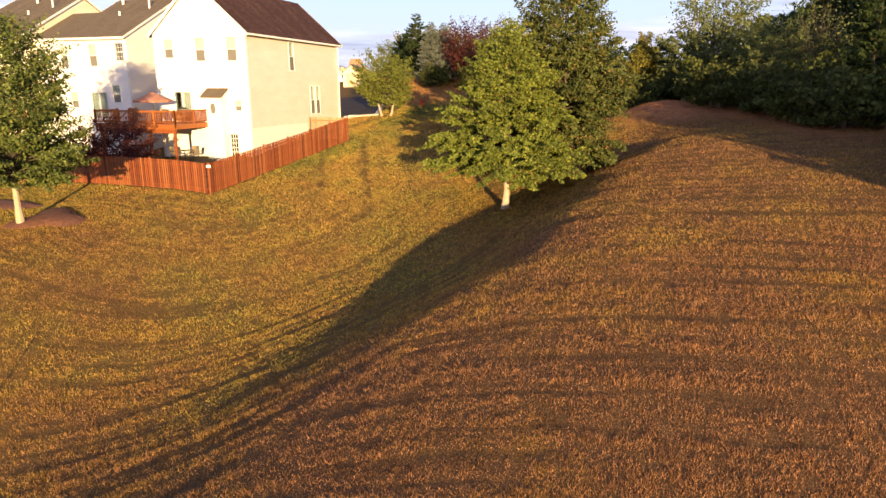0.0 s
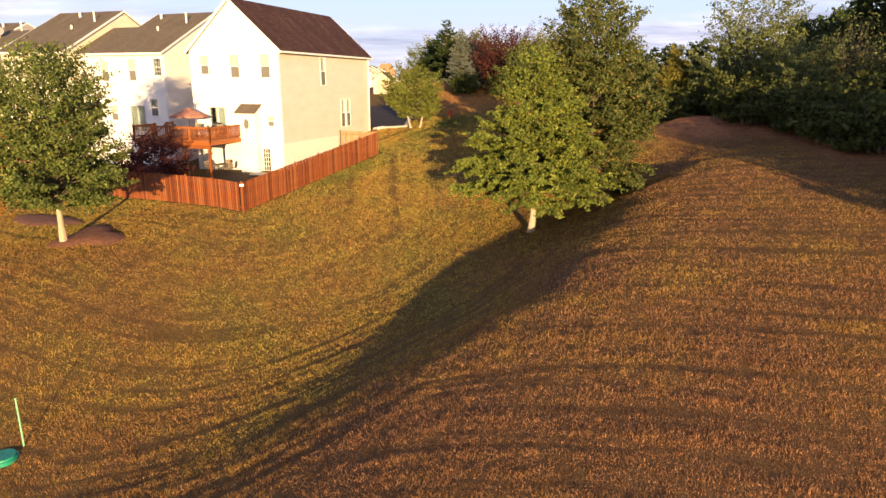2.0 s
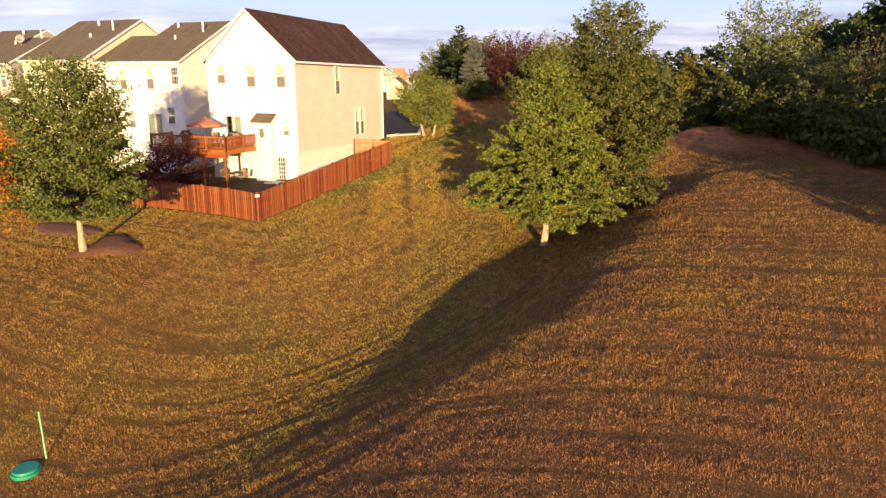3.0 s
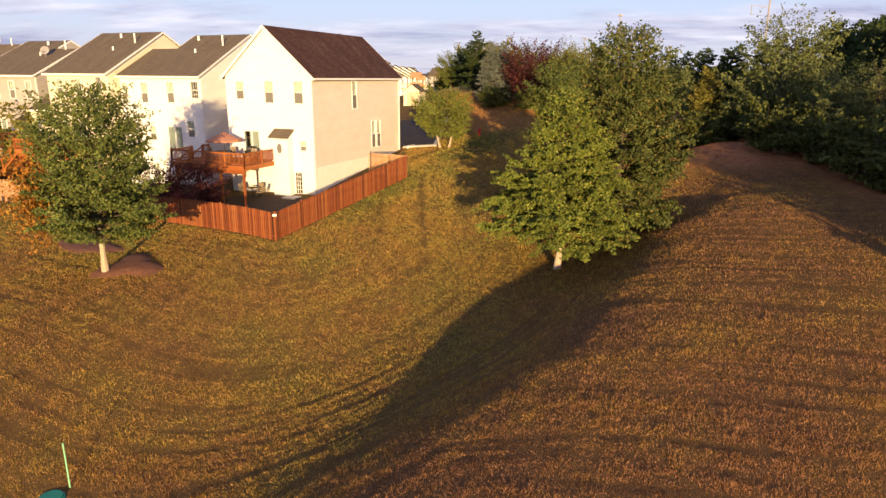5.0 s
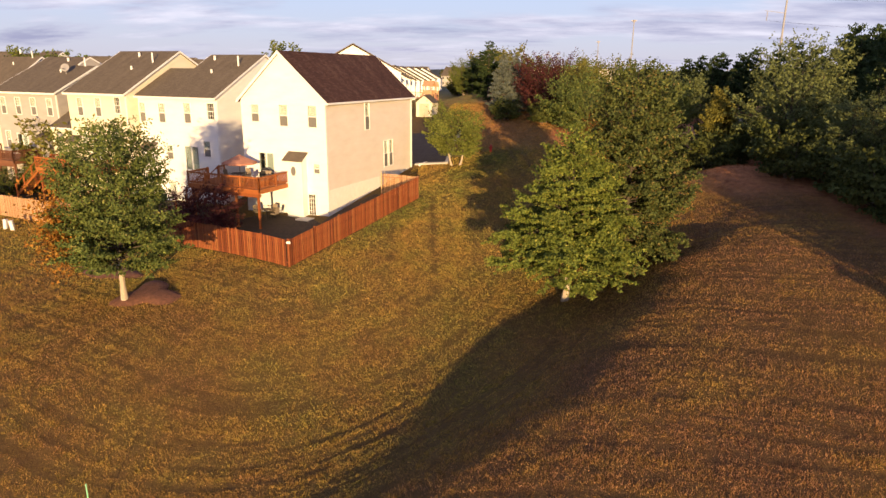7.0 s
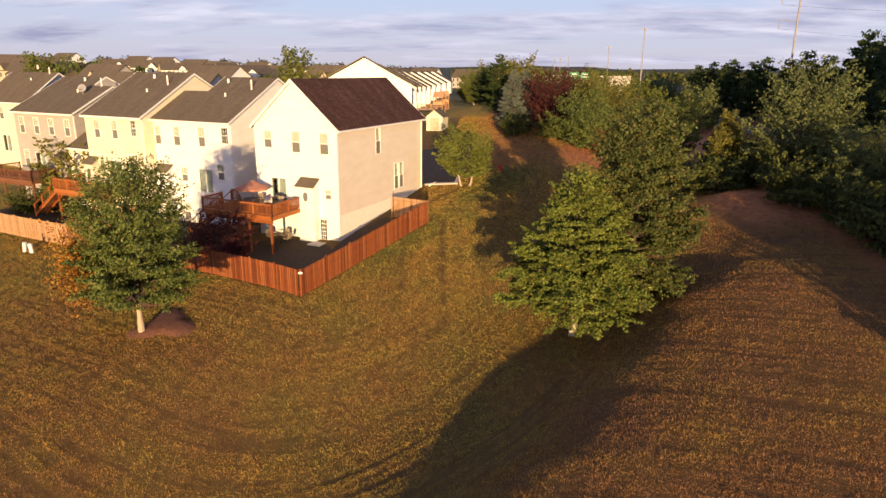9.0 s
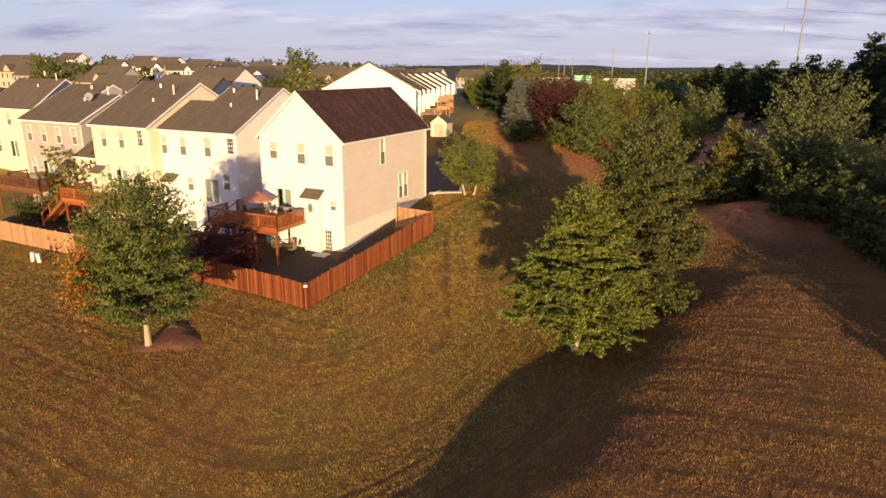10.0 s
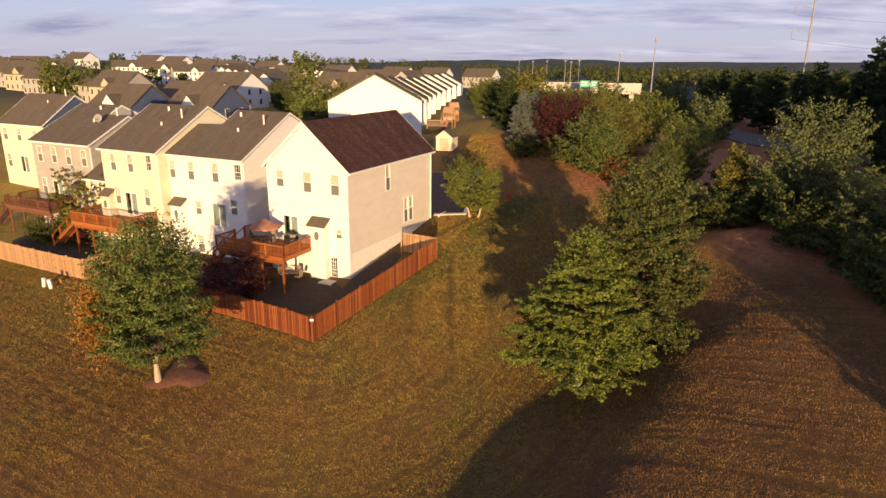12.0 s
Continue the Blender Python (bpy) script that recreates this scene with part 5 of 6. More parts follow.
bed("mulch_bed", (-21.1, 33.3), 1.75, 1.75, M["mulch"], "reddish mulch bed round the tree", "mulch bed", lobes=(0.32, 3, 2.30), lift=0.26, rz=0.0)
bed("mulch_bed", (-26.0, 36.8), 3.2, 1.1, M["mulch"], "long mulch bed beside the fence", "mulch bed", lobes=(0.1, 3, 0.2), lift=0.15, rz=-0.35)
# yard beds: their dark colour stands for the shade behind the fences
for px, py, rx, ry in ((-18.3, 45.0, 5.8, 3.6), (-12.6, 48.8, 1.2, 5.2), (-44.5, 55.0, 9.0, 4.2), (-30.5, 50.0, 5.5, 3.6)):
    bed("yard_soil", (px, py), rx, ry, M["yard"], "bare back yard soil with the shade put into its dark colour", "soil", lobes=(0.05, 4, 0.2), lift=0.06, rz=-0.30)


def slab(name, corners, z_up, mat, label, category):
    """A thin paved surface that follows the ground, divided finely enough to lie on it."""
    (x0, y0), (x1, y1) = corners
    nx, ny = max(2, int((x1 - x0) / 1.2)), max(2, int((y1 - y0) / 1.2))
    bm = bmesh.new()
    g = [[bm.verts.new((x0 + (x1 - x0) * i / nx, y0 + (y1 - y0) * j / ny, 0)) for i in range(nx + 1)] for j in range(ny + 1)]
    for row in g:
        for v in row:
            v.co.z = ground_z(v.co.x, v.co.y) + z_up
    for j in range(ny):
        for i in range(nx):
            bm.faces.new((g[j][i], g[j][i + 1], g[j + 1][i + 1], g[j + 1][i]))
    r = bmesh.ops.extrude_face_region(bm, geom=bm.faces[:])
    for v in r["geom"]:
        if isinstance(v, bmesh.types.BMVert):
            v.co.z -= 0.25
    bmesh.ops.recalc_face_normals(bm, faces=bm.faces)
    return tagged(mesh_object(name, bm, mat), label, category, kind="structure")


slab("road", ((-30, 62.3), (-6.6, 78)), 0.05, M["asphalt"], "dark asphalt turning place behind the end townhouse", "road")
slab("kerb", ((-9.5, 61.9), (-6.2, 62.27)), 0.14, M["concrete"], "pale concrete kerb along the road", "kerb")
slab("kerb", ((-6.55, 62.3), (-6.2, 78)), 0.14, M["concrete"], "pale concrete kerb along the road", "kerb")

step = thing("paving_slab", at_house(-1.5, -1.1, 0), "flat stone slab at the back door", "paving")
part("stone", boxed(-0.6, 0.6, -0.5, 0.5, -0.85, -0.60, bevel=0.03), M["concrete"], step)

# ---- small things on the lawn ----


def marker():
    """A flat green disc with a slender pale pole beside it."""
    x, y = -15.05, 18.46
    z = ground_z(x, y)
    t = thing("lawn_pole", pose(x, y, z), "slender pale green plastic pole standing in the lawn", "pole")
    part("pole", rod(bmesh.new(), (0, 0, -0.1), (0, 0, 1.75), 0.028, 0.024), M["pale_green"], t)
    part("cap", rod(bmesh.new(), (0, 0, 1.74), (0, 0, 1.79), 0.034, 0.026), M["pale_green"], t)
    dx, dy = x - 0.30, y - 0.62
    d = thing("round_cover", pose(dx, dy, ground_z(dx, dy)), "round green plastic cover lying in the lawn", "cover")
    part("lid", rod(bmesh.new(), (0, 0, -0.05), (0, 0, 0.13), 0.43, 0.39, 28), M["green_plastic"], d)
    part("rim", rod(bmesh.new(), (0, 0, -0.08), (0, 0, 0.05), 0.47, 0.46, 28), M["green_plastic"], d)


marker()
for i, (x, y) in enumerate(((-40.3, 45.3), (-39.5, 45.1))):
    u = thing("utility_box", pose(x, y, ground_z(x, y), 0, 6 - 12 * i, 15 * i), "pale beige plastic utility post in the grass", "utility box", "utility posts")
    part("housing", boxed(-0.14, 0.14, -0.12, 0.12, -0.1, 0.72, bevel=0.03), M["white"], u)
    part("lid", boxed(-0.17, 0.17, -0.15, 0.15, 0.72, 0.80, bevel=0.03), M["white"], u)


def hydrant(x, y):
    h = thing("fire_hydrant", pose(x, y, ground_z(x, y)), "red fire hydrant in the grass", "hydrant")
    part("barrel", rod(bmesh.new(), (0, 0, -0.05), (0, 0, 0.6), 0.13, 0.11, 12), M["hydrant"], h)
    part("bonnet", rod(bmesh.new(), (0, 0, 0.6), (0, 0, 0.8), 0.15, 0.05, 12), M["hydrant"], h)
    part("outlet", rod(bmesh.new(), (-0.22, 0, 0.45), (0.22, 0, 0.45), 0.06, sides=10), M["hydrant"], h)


hydrant(-2.2, 66.5)


def shed(x, y, rz):
    s = thing("garden_shed", pose(x, y, ground_z(x, y), 0, 0, rz), "small cream garden shed with double doors", "shed")
    part("wall", wall_panel(2.4, -0.2, 2.0, [(0.5, 1.9, 0.1, 1.8)], thick=0.1, gable=2.9), M["yellow"], s)
    b = part("wall", wall_panel(2.4, -0.2, 2.0, [], thick=0.1, gable=2.9), M["yellow"], s)
    b.matrix_basis = pose(2.4, 2.4, 0, 0, 0, 180)
    for xx in (0.0, 2.3):
        part("wall", boxed(xx, xx + 0.1, 0.1, 2.3, -0.2, 2.0), M["yellow"], s)
    for k in (0, 1):
        part("door", boxed(0.5 + 0.7 * k + 0.01, 1.2 + 0.7 * k - 0.01, 0.03, 0.07, 0.1, 1.8, bevel=0.01), M["tan"], s)
    for sg in (0, 1):
        r = part("roof", roof_slab(1.2, 0.9, 2.4, 0.15, 0.15, 0.06), M["roof"], s)
        r.matrix_basis = pose(2.4, 0, 2.0, 0, 0, 90) if sg else pose(0, 2.4, 2.0, 0, 0, -90)


shed(-13.6, 89.5, -12)

def playset(x, y, rz, s=1.0):
    """A timber climbing tower with a pitched canopy and a slide."""
    p = thing("playset", pose(x, y, ground_z(x, y), 0, 0, rz) @ Matrix.Diagonal((s, s, s, 1)), "orange-brown timber playset with a canopy and slide", "playset", "playsets")
    for xx in (0, 1.6):
        for yy in (0, 1.6):
            part("post", boxed(xx - 0.06, xx + 0.06, yy - 0.06, yy + 0.06, -0.3, 3.0), M["fence_tan"], p)
    part("platform", boxed(-0.1, 1.7, -0.1, 1.7, 1.35, 1.45), M["fence_tan"], p)
    for yy in (-0.06, 1.66):
        part("guard", boxed(0.06, 1.54, yy - 0.02, yy + 0.02, 1.6, 2.1), M["fence_tan"], p)
    for sg in (0, 1):
        r = part("canopy", roof_slab(0.8, 0.75, 1.6, 0.15, 0.15, 0.05), M["fence_tan"], p)
        r.matrix_basis = pose(0, 0, 3.0) if sg == 0 else pose(1.6, 1.6, 3.0, 0, 0, 180)
    bm = boxed(-0.25, 0.25, 0, 2.7, -0.03, 0.03, bevel=0.01)
    box(bm, -0.29, -0.252, 0, 2.7, -0.03, 0.14)
    box(bm, 0.252, 0.29, 0, 2.7, -0.03, 0.14)
    o = part("slide", bm, M["umbrella"], p)
    o.matrix_basis = pose(0.8, -2.4, 0.05, 30, 0, 0)


playset(-15.6, 110.5, -10)
playset(-17.0, 131.0, 20)


def yard_deck(x, y, rz, w, d, up):
    """A low timber deck with posts and a plain balustrade."""
    k = thing("deck", pose(x, y, ground_z(x, y), 0, 0, rz), "tan weathered timber deck beside the white house", "deck", "decks")
    n = int(d / 0.18)
    b = None
    for i in range(n):
        m = pose(w / 2, 0.18 * (i + 0.5), up)
        if b is None:
            b = part("board", boxed(-w / 2, w / 2, -0.085, 0.085, -0.04, 0), M["fence_tan"], k)
            b.matrix_basis = m
        else:
            again("board", b, m, k)
    for xx in (0.06, w - 0.06):
        for yy in (0.06, d - 0.06):
            part("post", boxed(xx - 0.06, xx + 0.06, yy - 0.06, yy + 0.06, -0.5, up - 0.045), M["fence_tan"], k)
    part("rail", boxed(0, w, -0.02, 0.06, up + 0.86, up + 0.95), M["fence_tan"], k)
    part("rail", boxed(w - 0.06, w + 0.02, 0.07, d, up + 0.86, up + 0.95), M["fence_tan"], k)
    m0 = None
    for i in range(int(w / 0.2)):
        m = pose(0.1 + 0.2 * i, 0.02, up)
        if m0 is None:
            m0 = part("baluster", boxed(-0.03, 0.03, -0.02, 0.02, 0, 0.855), M["fence_tan"], k)
            m0.matrix_basis = m
        else:
            again("baluster", m0, m, k)


yard_deck(-17.6, 104.5, 7, 3.4, 4.5, 1.3)
yard_deck(-17.8, 122.0, 7, 2.8, 4.0, 1.3)

# ---- the estate beyond ----


def plain_house(m, w, d, eave, ridge, mat, side, label, dormer=False):
    h = thing("house", m, label, "house", "houses of the estate")
    part("wall", wall_panel(w, -4.0, eave, [], thick=0.2), mat, h)
    o = part("wall", wall_panel(w, -4.0, eave, [], thick=0.2), mat, h)
    o.matrix_basis = pose(w, d, 0, 0, 0, 180)
    for x, rz, y in ((w, 90, 0.2), (0, -90, d - 0.2)):
        o = part("gable_wall", wall_panel(d - 0.4, -4.0, eave, [], gable=ridge - 0.15), side, h)
        o.matrix_basis = pose(x, y, 0, 0, 0, rz)
    for a in (0, 1):
        o = part("roof", roof_slab(d / 2, ridge - eave, w, 0.4, 0.3), M["roof"], h)
        o.matrix_basis = pose(0, 0, eave) if a == 0 else pose(w, d, eave, 0, 0, 180)
    n = max(2, int(w / 2.4))
    first = None
    for fl in range(int(eave / 2.8)):
        for i in range(n):
            z = 0.9 + 2.8 * fl
            x = w * (i + 0.5) / n - 0.45
            m1 = pose(x, 0, z)
            if first is None:
                bm = boxed(-0.08, 0.98, -0.05, -0.004, -0.08, 1.58)
                cnt = len(bm.faces)
                box(bm, 0, 0.9, -0.07, -0.052, 0, 1.5)
                for f in bm.faces[cnt:]:
                    f.material_index = 1
                first = part("window", bm, M["white"], h)
                first.data.materials.append(M["interior"])
                first.matrix_basis = m1
            else:
                again("window", first, m1, h)
        for y in (d * 0.35, d * 0.7):
            again("window", first, pose(w, y, 0.9 + 2.8 * fl, 0, 0, 90), h)
    if dormer:
        for x in (w * 0.55,):
            o = part("dormer", wall_panel(3.4, 0, 0.6, [], thick=0.3, gable=2.3), mat, h)
            o.matrix_basis = pose(x - 1.7, -0.5, eave)
            for sg in (0, 1):
                o = part("dormer_roof", roof_slab(1.7, 1.7, 3.2, 0.25, 0.15, 0.1), M["roof"], h)
                o.matrix_basis = pose(x + 1.7, -0.5, eave + 0.6, 0, 0, 90) if sg else pose(x - 1.7, 2.7, eave + 0.6, 0, 0, -90)
    return h


def far(x, y, rz, up=0.0, s=1.0):
    return pose(x, y, ground_z(x, y) + up, 0, 0, rz) @ Matrix.Diagonal((s, s, s, 1))


# the house at the end of the row, set back, with a blue side
row_house(-62.5, -53.2, 10.5, 8.4, 11.8, M["yellow"], "yellow townhouse with a slate-blue end wall",
          [(-61.8, -61.0, 6.2, 7.7), (-58.9, -58.1, 6.2, 7.7), (-55.6, -54.8, 6.2, 7.7), (-61.8, -61.0, 2.6, 4.3), (-55.6, -54.8, 2.6, 4.3)], None, (-59.0, 2.05), d=9.6)
o = part("side_cladding", boxed(9.31, 9.33, 0.0, 9.6, -2, 8.3), M["blue"], bpy.data.objects["townhouse.004"], "slate-blue siding")
bm = bmesh.new()
v = [bm.verts.new(q) for q in ((9.31, 0, 8.3), (9.31, 9.6, 8.3), (9.31, 4.8, 11.75))]
w2 = [bm.verts.new((q.co.x + 0.02, q.co.y, q.co.z)) for q in v]
bm.faces.new(v[::-1]); bm.faces.new(w2)
part("side_cladding", bm, M["blue"], bpy.data.objects["townhouse.004"])

GABLED = "pale house with slate-blue ends and a small front gable"
protos = [
    plain_house(far(-88.5, 118.2, -17.5, -0.7), 12, 11, 5.6, 9.6, M["ivory"], M["blue"], GABLED, True),
    plain_house(far(-60.0, 170, -17.5, 0.5), 14, 11, 6.0, 10.0, M["tan"], M["grey"], "tan house with taupe ends and front gables", True),
    plain_house(far(-98.5, 176.0, -17.5, 0), 17, 13, 5.6, 9.8, M["grey"], M["ivory"], "long pale row of houses with brown-grey roofs", False),
    plain_house(far(-18.2, 103.6, 103, 0.2), 11, 15.0, 5.2, 9.3, M["ivory"], M["ivory"], "white gabled house with a brown-grey roof", False),
    plain_house(far(-172, 268, 12, -1.0, 0.85), 20, 13, 8.6, 12.4, M["ivory"], M["tan"], "large pale house on the hill", True),
    plain_house(far(-95, 215, 70, 0), 16, 11, 6.4, 10.0, M["ivory"], M["ivory"], "white house among the rows of the estate", False),
]
copy_thing(protos[0], far(-73.5, 121.0, -17.5, -0.7))
copy_thing(protos[2], far(-92.0, 146.0, -17.5, -1.4))
rs = np.random.RandomState(8)
# the row behind the white gabled house
for k in range(1, 9):
    copy_thing(protos[3], far(-18.2 - 2.9 * k + 0.17 * k * k, 104.3 + 20.0 * k, 101 - k, -0.4))
# rows of gabled ends, one behind another
for k in range(7):
    copy_thing(protos[5], far(-84 - 9.5 * k, 205 + 13.0 * k, 78, -1.0))
for k in range(8):
    copy_thing(protos[5], far(-62 - 8.0 * k, 222 + 16.0 * k, 78, -1.0))
for k in range(9):
    copy_thing(protos[(1, 2)[k % 2]], far(-125 - 15.5 * k, 168 + 10 * k, -17.5, -0.5))
for k in range(9):
    copy_thing(protos[(1, 5, 2)[k % 3]], far(-50 - 17.0 * k, 262 + 6 * (k % 3) + 9 * k, -17.5 if k % 3 else 70, -0.5))
for k in range(10):
    copy_thing(protos[(2, 5)[k % 2]], far(-40 - 26.0 * k, 350 + 14 * (k % 3), -17.5, 0))
for x, y in ((-191, 274), (-154, 262), (-208, 246), (-228, 256), (-246, 250)):
    copy_thing(protos[4], far(x, y, rs.uniform(-20, 40), -0.4, 0.9))

# trees among the houses
for x, y, k, s in ((-56, 150, "dark", 0.8), (-52, 146, "olive", 1.0), (-61, 158, "dark", 0.85), (-66, 165, "dark", 0.9), (-72, 176, "dark", 0.9), (-76, 186, "dark", 0.95), (-70, 196, "light", 1.4), (-48.5, 141, "olive", 0.95), (-50, 150, "yellow", 0.8),
                   (-126, 176, "dark", 1.1), (-134, 180, "olive", 1.5), (-141, 176, "light", 1.1), (-150, 188, "dark", 1.2), (-108, 160, "dark", 0.8), (-44.5, 58.5, "yellow", 0.62)):
    plant(k, x, y, s, True)
for x, y, k, s in ((-45.6, 56.4, "olive", 0.36), (-43.9, 55.8, "red", 0.30), (-48.4, 55.8, "shrub", 0.8), (-33.2, 48.6, "shrub", 0.6), (-30.4, 47.6, "shrub", 0.5)):
    plant(k, x, y, s)


def far_woods():
    """Woods far off: crowns of coarse leaf clumps in one mesh."""
    rs = np.random.RandomState(17)
    cs = []
    for n, x0, x1, y0, y1, lo, hi in ((430, 60, 330, 130, 420, 7, 12), (320, -10, 420, 210, 700, 6, 11), (420, -420, 420, 430, 1300, 7, 13), (110, -280, -60, 230, 470, 5, 8), (60, 75, 140, 60, 130, 9, 15)):
        x, y = rs.uniform(x0, x1, n), rs.uniform(y0, y1, n)
        h = rs.uniform(lo, hi, n)
        z = height(x, y)
        for i in range(n):
            k = 70 if y[i] < 300 else 44
            u = rs.normal(size=(k, 3))
            u /= np.linalg.norm(u, axis=1)[:, None]
            u *= rs.uniform(0.55, 1.0, (k, 1))
            cs.append(np.stack([x[i] + u[:, 0] * h[i] * 0.36, y[i] + u[:, 1] * h[i] * 0.36, z[i] + h[i] * (0.52 + 0.5 * u[:, 2])], -1))
    c = np.concatenate(cs)
    v, f = leaf_cards(rs, c, 1.15)
    ob = from_arrays("far_woods", v, f, M["leaf_far"])
    tagged(ob, "distant mixed woods in early autumn green", "woods", kind="stuff")


far_woods()

# ---- masts, sign and overpass ----


def tube(pts, r, sides=5):
    """One bent tube through the points."""
    bm = bmesh.new()
    rings = []
    for q in pts:
        q = Vector(q)
        rings.append([bm.verts.new(q + Vector((r * math.cos(6.2832 * i / sides), 0.5 * r * math.cos(6.2832 * i / sides), r * math.sin(6.2832 * i / sides)))) for i in range(sides)])
    for a, b in zip(rings[:-1], rings[1:]):
        for i in range(sides):
            bm.faces.new((a[i], a[(i + 1) % sides], b[(i + 1) % sides], b[i]))
    return bm


def pylon(x, y):
    p = thing("power_pylon", pose(x, y, ground_z(x, y)), "tall pale steel power mast with three pairs of arms", "power mast")
    part("pole", rod(bmesh.new(), (0, 0, -1), (0, 0, 42), 0.24, 0.13, 12), M["steel"], p)
    for z in (21.5, 26.3, 31.0):
        for sg in (-1,):
            part("arm", rod(bmesh.new(), (0, 0, z), (sg * 4.2, 0, z + 0.5), 0.065, 0.035, 6), M["steel"], p)
            part("insulator", rod(bmesh.new(), (sg * 3.6, 0, z - 1.5), (sg * 3.6, 0, z + 0.4), 0.09, sides=8), M["steel"], p)
    for z in (20.0, 24.8, 29.5):
        part("cable", tube([(-3.6 + 0.75 * 120 * t, -120 * t, z - 22 * t * (1 - t)) for t in np.linspace(0, 1, 13)], 0.018), M["iron"], p)


pylon(56.3, 150)


def mast_light(x, y, top, name="highway_light"):
    z = ground_z(x, y)
    m = thing(name, pose(x, y, z), "tall thin steel highway light on a mast", "highway light", "highway lights")
    part("mast", rod(bmesh.new(), (0, 0, -1), (0, 0, top - z), 0.19, 0.09, 10), M["steel"], m)
    part("head", rod(bmesh.new(), (0, 0, top - z - 0.5), (0, 0, top - z), 0.32, 0.24, 12), M["steel"], m)
    part("arm", boxed(-0.6, 0.6, -0.06, 0.06, top - z - 0.3, top - z - 0.15), M["steel"], m)


for x, y, top in ((25.2, 150, 22.0), (22.6, 190, 19.4), (14.6, 240, 17.6), (12.2, 250, 17.2), (10.6, 262, 17.6), (-2.2, 290, 17.2), (4.0, 300, 17.4), (-9, 320, 17.8)):
    mast_light(x, y, top)

sg = thing("highway_sign", pose(13.1, 165, 0), "wide green highway sign with two panels", "road sign")
for x in (-1.35, 1.25):
    part("panel", boxed(x - 1.15, x + 1.15, -0.05, 0.05, 10.9, 12.5, bevel=0.04), M["sign_green"], sg)
    for z in (12.05, 11.5):
        part("plain_bar", boxed(x - 0.8, x + 0.6, -0.07, -0.051, z - 0.1, z + 0.1), M["white"], sg)
for x in (-2.4, 2.4):
    part("leg", rod(bmesh.new(), (x, 0.15, -1), (x, 0.15, 11.8), 0.12), M["steel"], sg)

ov = thing("overpass", pose(0, 0, 0), "pale concrete highway overpass with a parapet", "overpass")
part("deck_slab", boxed(-3, 27, 176, 186, 8.9, 10.2), M["concrete"], ov)
part("parapet", boxed(-3, 27, 175.6, 175.98, 9.4, 11.7), M["concrete"], ov)
for x in (1, 9, 17, 25):
    part("pier", boxed(x - 0.6, x + 0.6, 178, 184, -1, 8.9), M["concrete"], ov)



def lane(name, line, wide, z_up, mat, label, category):
    """A strip of paving along a bent line."""
    bm = bmesh.new()
    rows = []
    pts = [Vector((*p, 0)) for p in line]
    fine = [pts[i].lerp(pts[i + 1], k / 12) for i in range(len(pts) - 1) for k in range(12)] + [pts[-1]]
    for i, p in enumerate(fine):
        d = (fine[min(i + 1, len(fine) - 1)] - fine[max(i - 1, 0)]).normalized()
        side = Vector((-d.y, d.x, 0)) * wide / 2
        rows.append([bm.verts.new((q.x, q.y, ground_z(q.x, q.y) + z)) for q, z in ((p - side, z_up - 0.4), (p - side, z_up), (p, z_up + 0.05), (p + side, z_up), (p + side, z_up - 0.4))])
    for a, b in zip(rows[:-1], rows[1:]):
        for i in range(4):
            bm.faces.new((a[i], b[i], b[i + 1], a[i + 1]))
    bmesh.ops.recalc_face_normals(bm, faces=bm.faces)
    return tagged(mesh_object(name, bm, mat), label, category, kind="structure")


lane("highway", ((33, 215), (40, 165), (46, 138), (57, 119), (74, 101)), 9.0, 0.25, M["worn_road"], "pale worn road behind the wood", "road")

# ---- fences ----


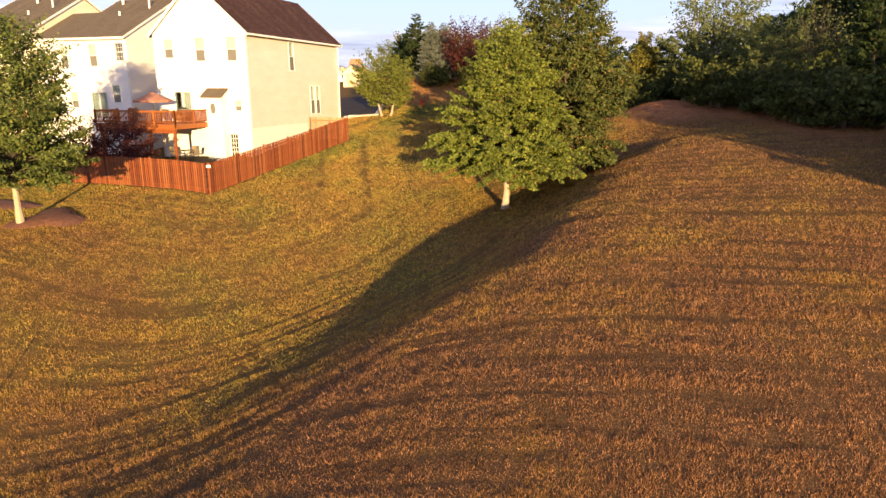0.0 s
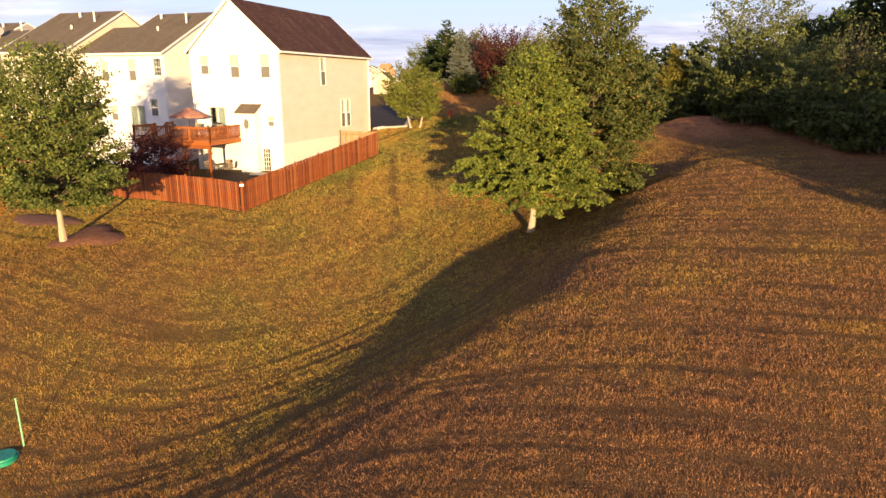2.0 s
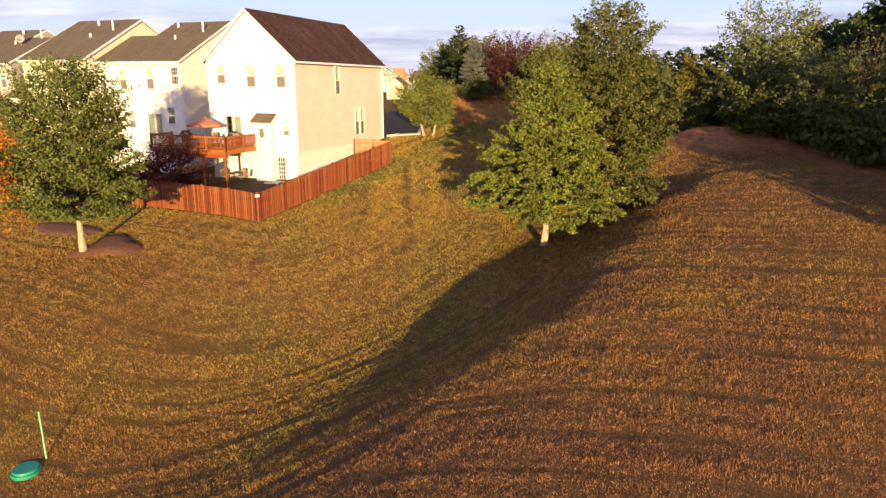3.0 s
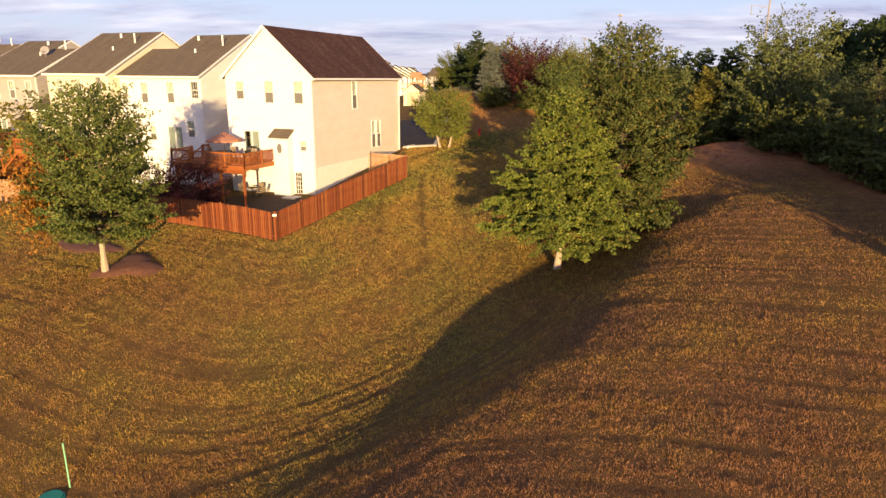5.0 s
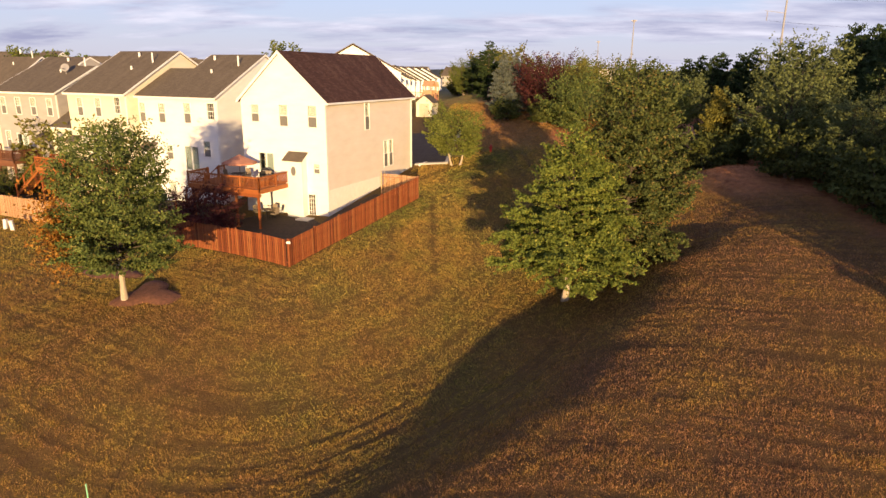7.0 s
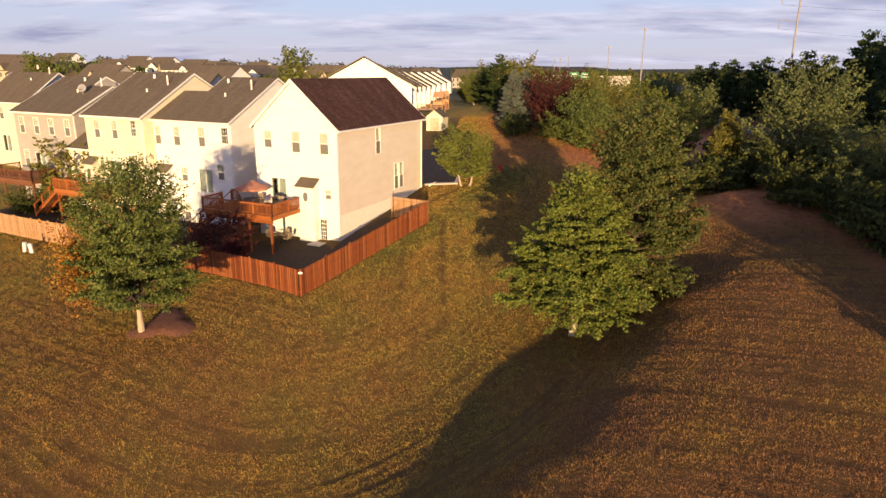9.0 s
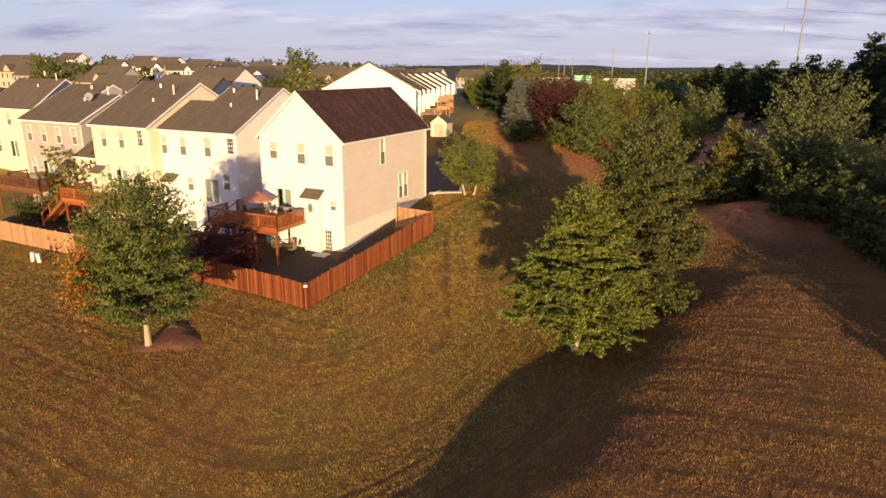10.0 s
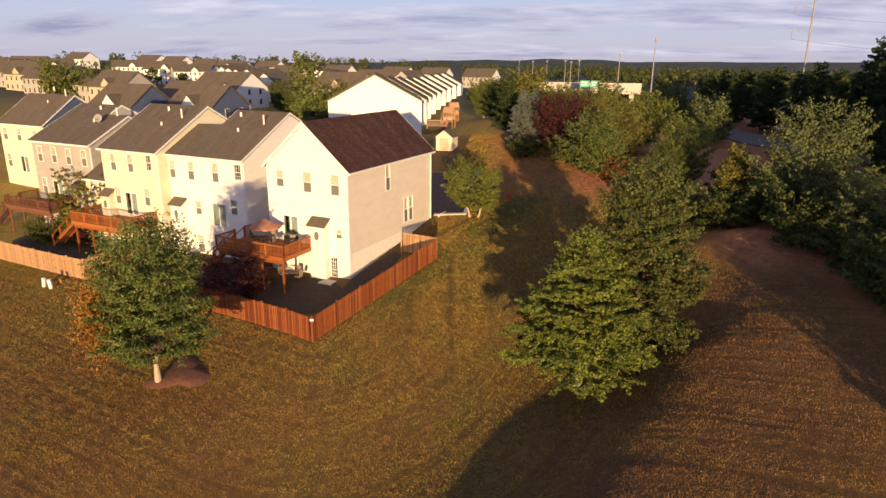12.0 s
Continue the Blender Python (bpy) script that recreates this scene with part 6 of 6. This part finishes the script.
def fence(a, b, mat, label, high=1.85, pitch=0.165, wide=0.132, posts=2.4):
    """A board fence from a to b that follows the ground: posts, rails and boards."""
    a, b = Vector((*a, 0)), Vector((*b, 0))
    d = b - a
    yaw = math.atan2(d.y, d.x)
    f = thing("fence", Matrix.Translation(a) @ Matrix.Rotation(yaw, 4, "Z"), label, "fence")
    post = bmesh.new()
    box(post, -0.05, 0.05, 0.03, 0.13, -0.2, high + 0.06, bevel=0.012)
    n = max(1, round(d.length / posts))
    gz = [ground_z(*(a + d * i / n).xy) for i in range(n + 1)]
    first = None
    for i in range(n + 1):
        if first is None:
            first = part("post", post, mat, f)
            first.location = (0, 0, gz[0])
        else:
            again("post", first, pose(d.length * i / n, 0, gz[i]), f)
    for i in range(n):
        for k in (0.3, high - 0.25):
            bm = bmesh.new()
            rod(bm, (d.length * i / n, 0.045, gz[i] + k), (d.length * (i + 1) / n, 0.045, gz[i + 1] + k), 0.045, sides=4)
            part("rail", bm, mat, f)
    bd = bmesh.new()
    box(bd, -wide / 2, wide / 2, -0.022, 0.0, 0.03, high, bevel=0.008)
    first = None
    m = int(d.length / pitch)
    rs = np.random.RandomState(m)
    for i in range(m):
        x = pitch * (i + 0.5)
        z = ground_z(*(a + d * (x / d.length)).xy)
        mm = pose(x, 0, z + rs.uniform(-0.012, 0.012), 0, rs.uniform(-0.5, 0.5), 0)
        if first is None:
            first = part("board", bd, mat, f)
            first.matrix_basis = mm
        else:
            again("board", first, mm, f)
    return f


fence((-24.9, 42.5), (-14.1, 38.0), M["fence"], "red-brown stained board fence behind the end townhouse")
fence((-14.05, 38.05), (-7.6, 51.9), M["fence"], "red-brown stained board fence along the end townhouse")
fence((-7.65, 51.95), (-11.0, 53.2), M["fence_tan"], "new pale board fence with a gate", high=1.8)
fence((-50.5, 50.9), (-37.8, 47.1), M["fence_tan"], "tan board fence behind the row of townhouses")
fence((-37.8, 47.15), (-34.5, 54.0), M["fence_tan"], "tan board fence between two back yards")
tag = thing("fence_plate", Matrix.Translation((-14.02, 37.92, ground_z(-14.1, 38.0) + 1.62)) @ Matrix.Rotation(radians(20), 4, "Z"), "small white plate at the fence corner", "plate")
part("plate", boxed(-0.13, 0.13, -0.045, -0.02, 0, 0.16, bevel=0.01), M["white"], tag)
part("screw", rod(bmesh.new(), (0, -0.05, 0.08), (0, -0.03, 0.08), 0.012, sides=8), M["steel"], tag)
